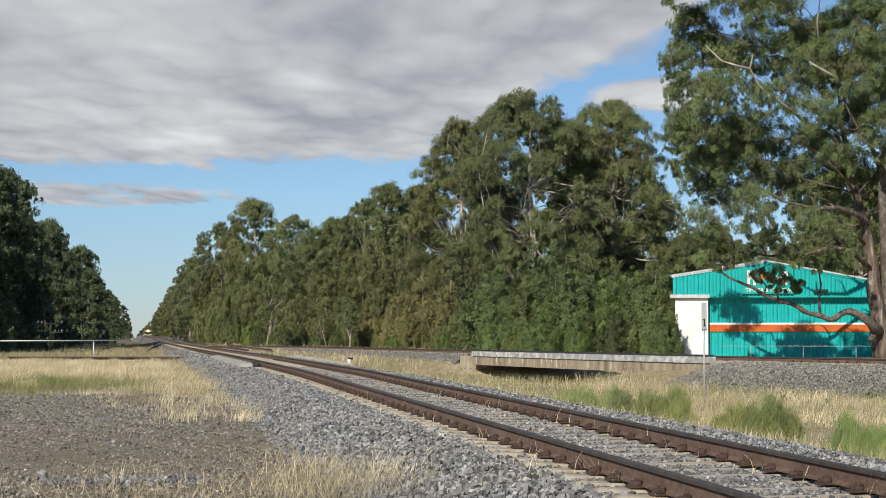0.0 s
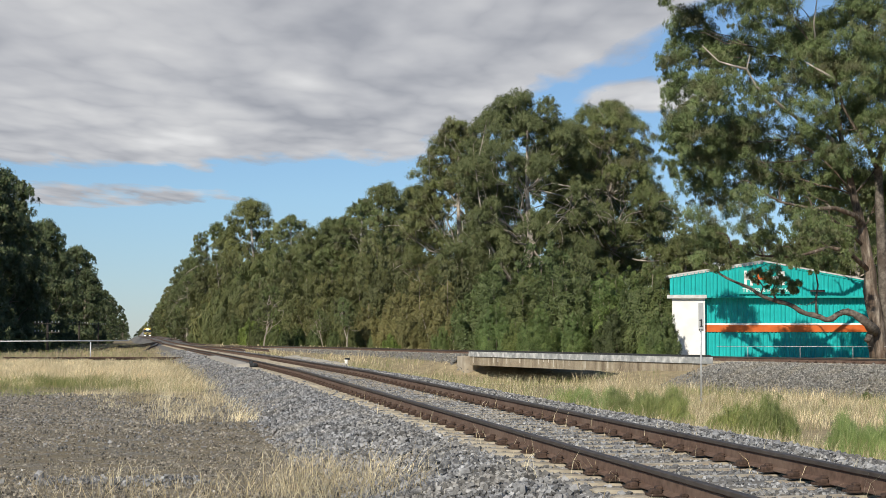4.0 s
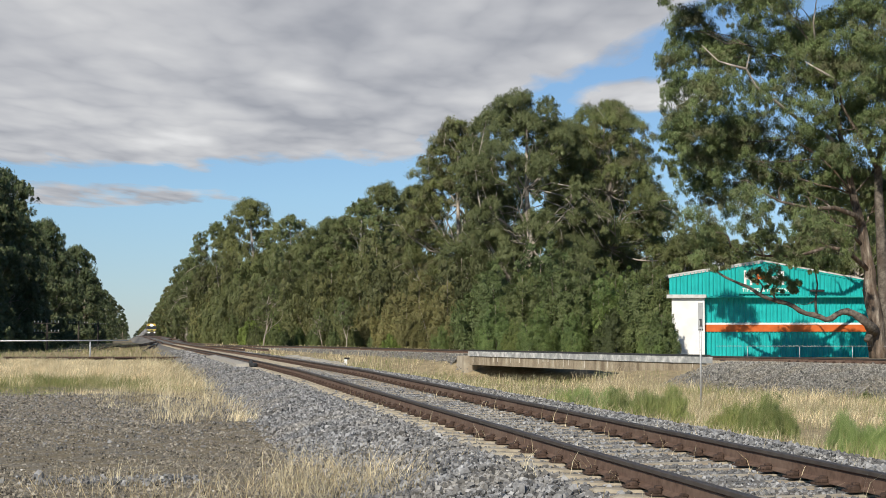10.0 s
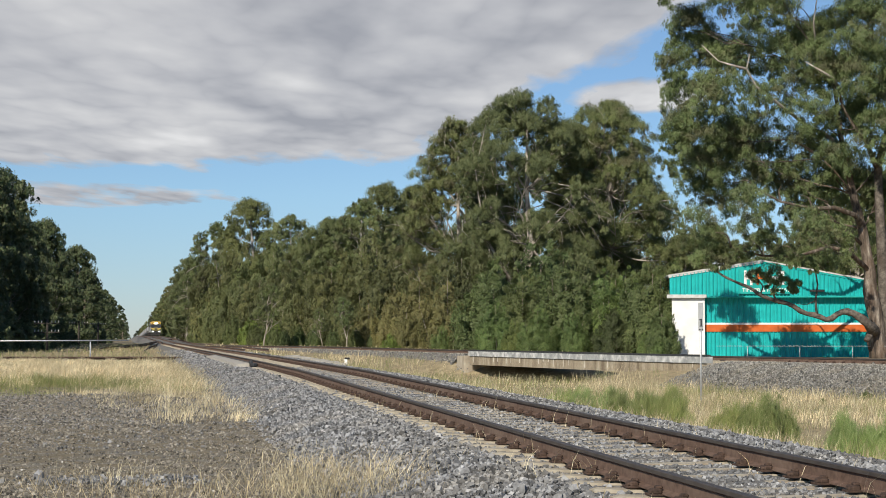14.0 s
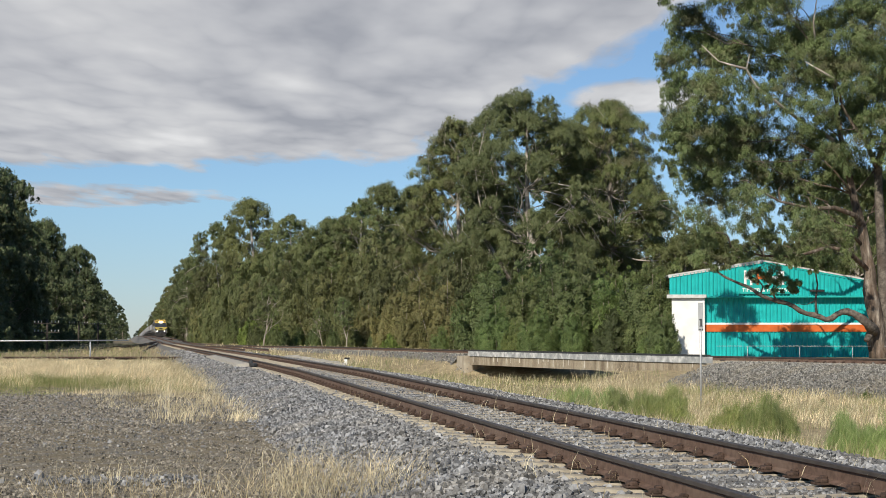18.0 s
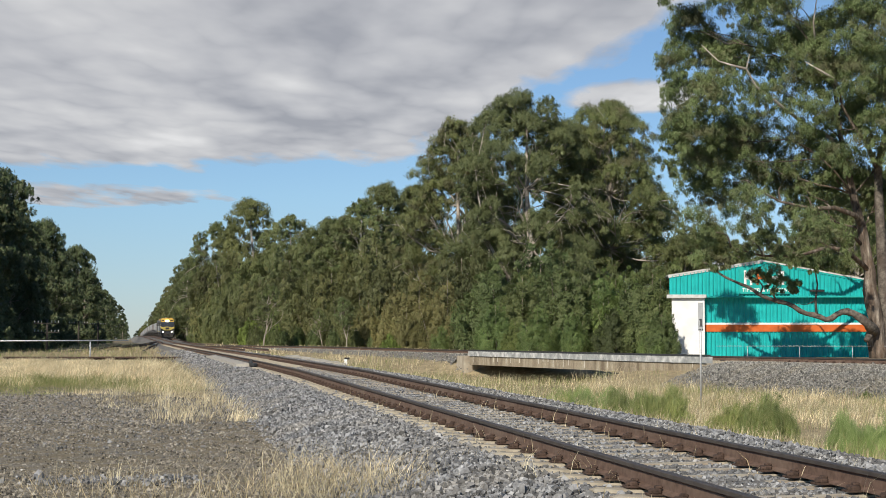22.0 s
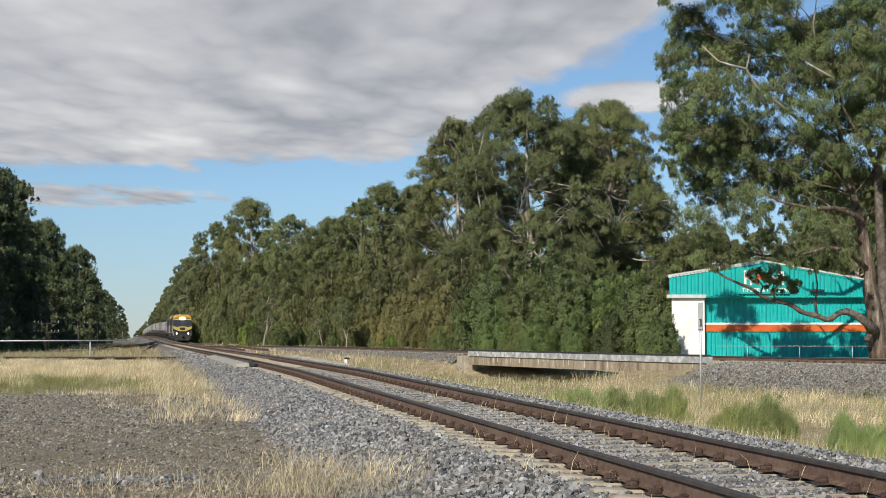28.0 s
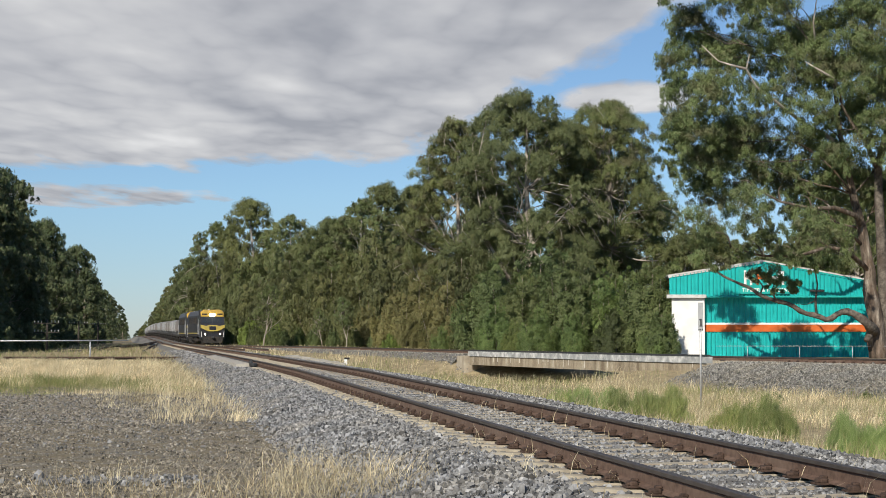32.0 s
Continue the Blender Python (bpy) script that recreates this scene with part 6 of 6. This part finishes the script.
    for s in (-1, 1):
        part("step", Geo().box((s * 1.25, 0.35, 0.45), (0.4, 0.3, 0.06), 0.01).box((s * 1.25, 0.35, 0.8), (0.4, 0.3, 0.06), 0.01), M["steel_dark"], root)
    for s in (-1, 1):
        part("handrail", Geo().tube([(s * 1.36, 0.06, 0.95), (s * 1.36, 0.02, 1.3), (s * 1.36, 0.06, 1.6)], 0.03, 6), M["white"], root, "white grab rail")
        part("wiper", Geo().tube([(s * 0.5, 0.44, 2.66), (s * 0.75, 0.55, 3.1)], 0.02, 5), M["black"], root)
        part("cab_door", Geo().box((s * 1.475, 2.6, 2.2), (0.03, 0.7, 1.9), 0.02), M["galv"], root, "pale cab side door")
    part("fuel_tank", Geo().box((0, L / 2, 0.68), (2.5, 4.6, 0.7), 0.15), M["black"], root, "black fuel tank")
    part("exhaust", Geo().box((0, 9, 4.15), (0.5, 1.0, 0.2), 0.04), M["black"], root)
    part("horn", Geo().tube([(-0.4, 1.6, 4.3), (-0.4, 1.1, 4.3)], [0.05, 0.12], 8), M["galv"], root)
    for y in (3.6, L - 3.6):
        bogie(root, y, 3, 0.52)
    return root


def hopper(name, skin, label):
    """A grain hopper wagon with ribbed sides."""
    root = thing(name, Matrix(), label, "freight wagon", "wagons of the train")
    L = 15.0
    part("body", Geo().prism([(-0.9, 1.15), (0.9, 1.15), (1.42, 1.7), (1.42, 3.12), (1.0, 3.42), (-1.0, 3.42), (-1.42, 3.12), (-1.42, 1.7)], 1.3, L - 1.3), M[skin], root, "grimy steel hopper body")
    for s in (-1, 1):
        for k in range(7):
            part("rib", Geo().box((s * 1.435, 1.7 + k * 1.93, 2.42), (0.07, 0.14, 1.44), 0.02), M[skin], root)
        part("sill", Geo().box((s * 1.3, L / 2, 1.05), (0.16, L - 0.6, 0.28), 0.02), M["black"], root)
    for y in (0.5, L - 0.5):
        part("end_sheet", Geo().box((0, 1.24 if y < 1 else L - 1.24, 2.35), (2.78, 0.1, 1.55), 0.02), M["wagon_sunlit"], root, "steel end sheet coloured pale for the sun on it")
        part("end_platform", Geo().box((0, y, 1.05), (2.6, 0.7, 0.12), 0.01), M["black"], root)
        part("ladder", Geo().tube([(0.6, y, 1.1), (0.6, y, 3.4)], 0.03, 5).tube([(1.0, y, 1.1), (1.0, y, 3.4)], 0.03, 5), M["galv"], root)
    part("hatch", Geo().box((0, L / 2, 3.46), (0.8, L - 3.0, 0.1), 0.02), M["wagon"], root)
    for y in (2.2, L - 2.2):
        bogie(root, y, 2, 0.46)
    return root


# ---- clouds: one sheet of broken cloud that drifts ----
def cloud_material():
    m = bpy.data.materials.new("cloud_layer")
    m.use_nodes = True
    t = m.node_tree
    t.nodes.remove(t.nodes["Principled BSDF"])
    c = t.nodes.new("ShaderNodeTexCoord")
    s = t.nodes.new("ShaderNodeSeparateXYZ")
    t.links.new(c.outputs["Object"], s.inputs[0])
    x, y = s.outputs[0], s.outputs[1]
    n1 = noise_of(t, 0.0036, 8, (1.0, 0.32, 1), rough=0.55)
    n2 = noise_of(t, 0.012, 7, (1.0, 0.28, 1), rough=0.55)
    # the bank: solid overhead and to the left, with a ragged far edge and an open right side
    far_edge = maths(t, "SUBTRACT", 2930.0, maths(t, "ADD", y, maths(t, "MULTIPLY", x, 0.15)))
    a = maths(t, "MULTIPLY", far_edge, 0.0018)
    right = maths(t, "SUBTRACT", 238.0, maths(t, "ADD", x, maths(t, "MULTIPLY", maths(t, "SUBTRACT", y, 1673.0), 0.22)))
    b = maths(t, "MULTIPLY", right, 0.006)
    bias = maths(t, "MINIMUM", maths(t, "MINIMUM", a, b), 0.45)
    puff_x = maths(t, "MULTIPLY", maths(t, "SUBTRACT", x, 256.0), 0.007)
    puff_y = maths(t, "MULTIPLY", maths(t, "SUBTRACT", y, 2130.0), 0.004)
    puff = maths(t, "SUBTRACT", 0.42, maths(t, "ADD", maths(t, "MULTIPLY", puff_x, puff_x), maths(t, "MULTIPLY", puff_y, puff_y)))
    wisp_x = maths(t, "MULTIPLY", maths(t, "ADD", x, 800.0), 0.0017)
    wisp_y = maths(t, "MULTIPLY", maths(t, "SUBTRACT", y, 3700.0), 0.0016)
    wisp = maths(t, "SUBTRACT", 0.3, maths(t, "ADD", maths(t, "MULTIPLY", wisp_x, wisp_x), maths(t, "MULTIPLY", wisp_y, wisp_y)))
    bias = maths(t, "MAXIMUM", bias, maths(t, "MAXIMUM", puff, wisp))
    n = maths(t, "ADD", maths(t, "MULTIPLY", maths(t, "SUBTRACT", n1, 0.5), 1.0), maths(t, "MULTIPLY", maths(t, "SUBTRACT", n2, 0.5), 0.9))
    cover = maths(t, "MULTIPLY", maths(t, "ADD", maths(t, "ADD", n, bias), 0.03), 4.2, True)
    def billow(scale, stretch):
        """Rounded heaps with darker creases between them."""
        k = noise_of(t, scale, 2, stretch, rough=0.45)
        return maths(t, "ABSOLUTE", maths(t, "SUBTRACT", maths(t, "MULTIPLY", k, 2.0), 1.0))

    heaps = maths(t, "ADD", maths(t, "MULTIPLY", billow(0.0034, (1.0, 0.3, 1)), 1.0), maths(t, "MULTIPLY", billow(0.009, (1.0, 0.4, 1)), 0.55))
    shade = maths(t, "ADD", maths(t, "MULTIPLY", noise_of(t, 0.0036, 5, (1.0, 0.38, 1), rough=0.55), 0.8), maths(t, "MULTIPLY", heaps, 0.5))
    shade = maths(t, "ADD", shade, maths(t, "MULTIPLY", maths(t, "MAXIMUM", puff, 0.0), 0.62))
    col = ramp(t, shade, [(0.36, (0.36, 0.37, 0.405)), (0.5, (0.51, 0.515, 0.54)), (0.62, (0.63, 0.63, 0.64)), (0.8, (0.86, 0.855, 0.85))])
    em = t.nodes.new("ShaderNodeEmission")
    t.links.new(col, em.inputs[0])
    em.inputs[1].default_value = 1.0
    tr = t.nodes.new("ShaderNodeBsdfTransparent")
    mx = t.nodes.new("ShaderNodeMixShader")
    t.links.new(maths(t, "MULTIPLY", cover, 0.96), mx.inputs[0])
    t.links.new(tr.outputs[0], mx.inputs[1])
    t.links.new(em.outputs[0], mx.inputs[2])
    t.links.new(mx.outputs[0], t.nodes["Material Output"].inputs[0])
    return m


CLOUD_H = 300.0
cg = Geo().add([(-2600, 900, 0), (2600, 900, 0), (2600, 4700, 0), (-2600, 4700, 0)], [(0, 1, 2, 3)])
clouds = tagged(new("cloud_layer", cg.data("cloud_layer", cloud_material())), "broken grey and white cloud bank drifting over blue sky", "cloud", kind="backdrop")
clouds.location = (0, 0, CLOUD_H)

lead = locomotive("locomotive", "dark blue and yellow diesel locomotive with lit headlights", True)
second = locomotive("locomotive", "dark blue and yellow diesel locomotive coupled second", False)
wagon = hopper("hopper_wagon", "wagon_dark", "grimy dark grey ribbed grain hopper wagon")
pale_wagon = hopper("hopper_wagon", "wagon_blue", "faded blue-grey ribbed grain hopper wagon")
wagons = [wagon, pale_wagon] + [copy_thing(wagon if k in (1, 2, 5, 8, 9, 11, 14, 18, 21) else pale_wagon, Matrix()) for k in range(24)]


# ---- movement ----
LINE = np.concatenate([np.arange(90, 340, 2.0), np.arange(340, 1500, 10.0)])
LINE_P = np.stack([branch_x(LINE), LINE, branch_top(LINE)], -1)
LINE_S = np.concatenate([[0], np.cumsum(np.linalg.norm(np.diff(LINE_P, axis=0), axis=1))])


def on_line(s):
    return Vector([float(np.interp(s, LINE_S, LINE_P[:, k])) for k in range(3)])


def rides(s, length):
    """Pose of a vehicle whose front is s metres up the line and whose bogies both stand on it."""
    a, b = on_line(s + 2.5), on_line(s + length - 2.5)
    d = (b - a).normalized()
    turn = math.degrees(math.atan2(-d.x, d.y))
    pitch = math.degrees(math.asin(d.z))
    p = a - d * 2.5
    return pose(p.x, p.y, p.z, pitch, 0, turn)


FRONT = curve([(0, 690), (6, 575), (13, 440), (20, 318), (25.5, 230), (29, 174), (32, 125)])


def motions():
    walk(clouds, [(0, pose(0, 0, CLOUD_H)), (16, pose(-16, 14, CLOUD_H)), (32, pose(-32, 28, CLOUD_H))])
    times = [2.0 * k for k in range(17)]
    gap = 0.0
    for ob, ln in [(lead, 19.8), (second, 19.8)] + [(w, 15.0) for w in wagons]:
        walk(ob, [(t, rides(float(FRONT(t)) + gap, ln)) for t in times])
        gap += ln + 0.7


motions()
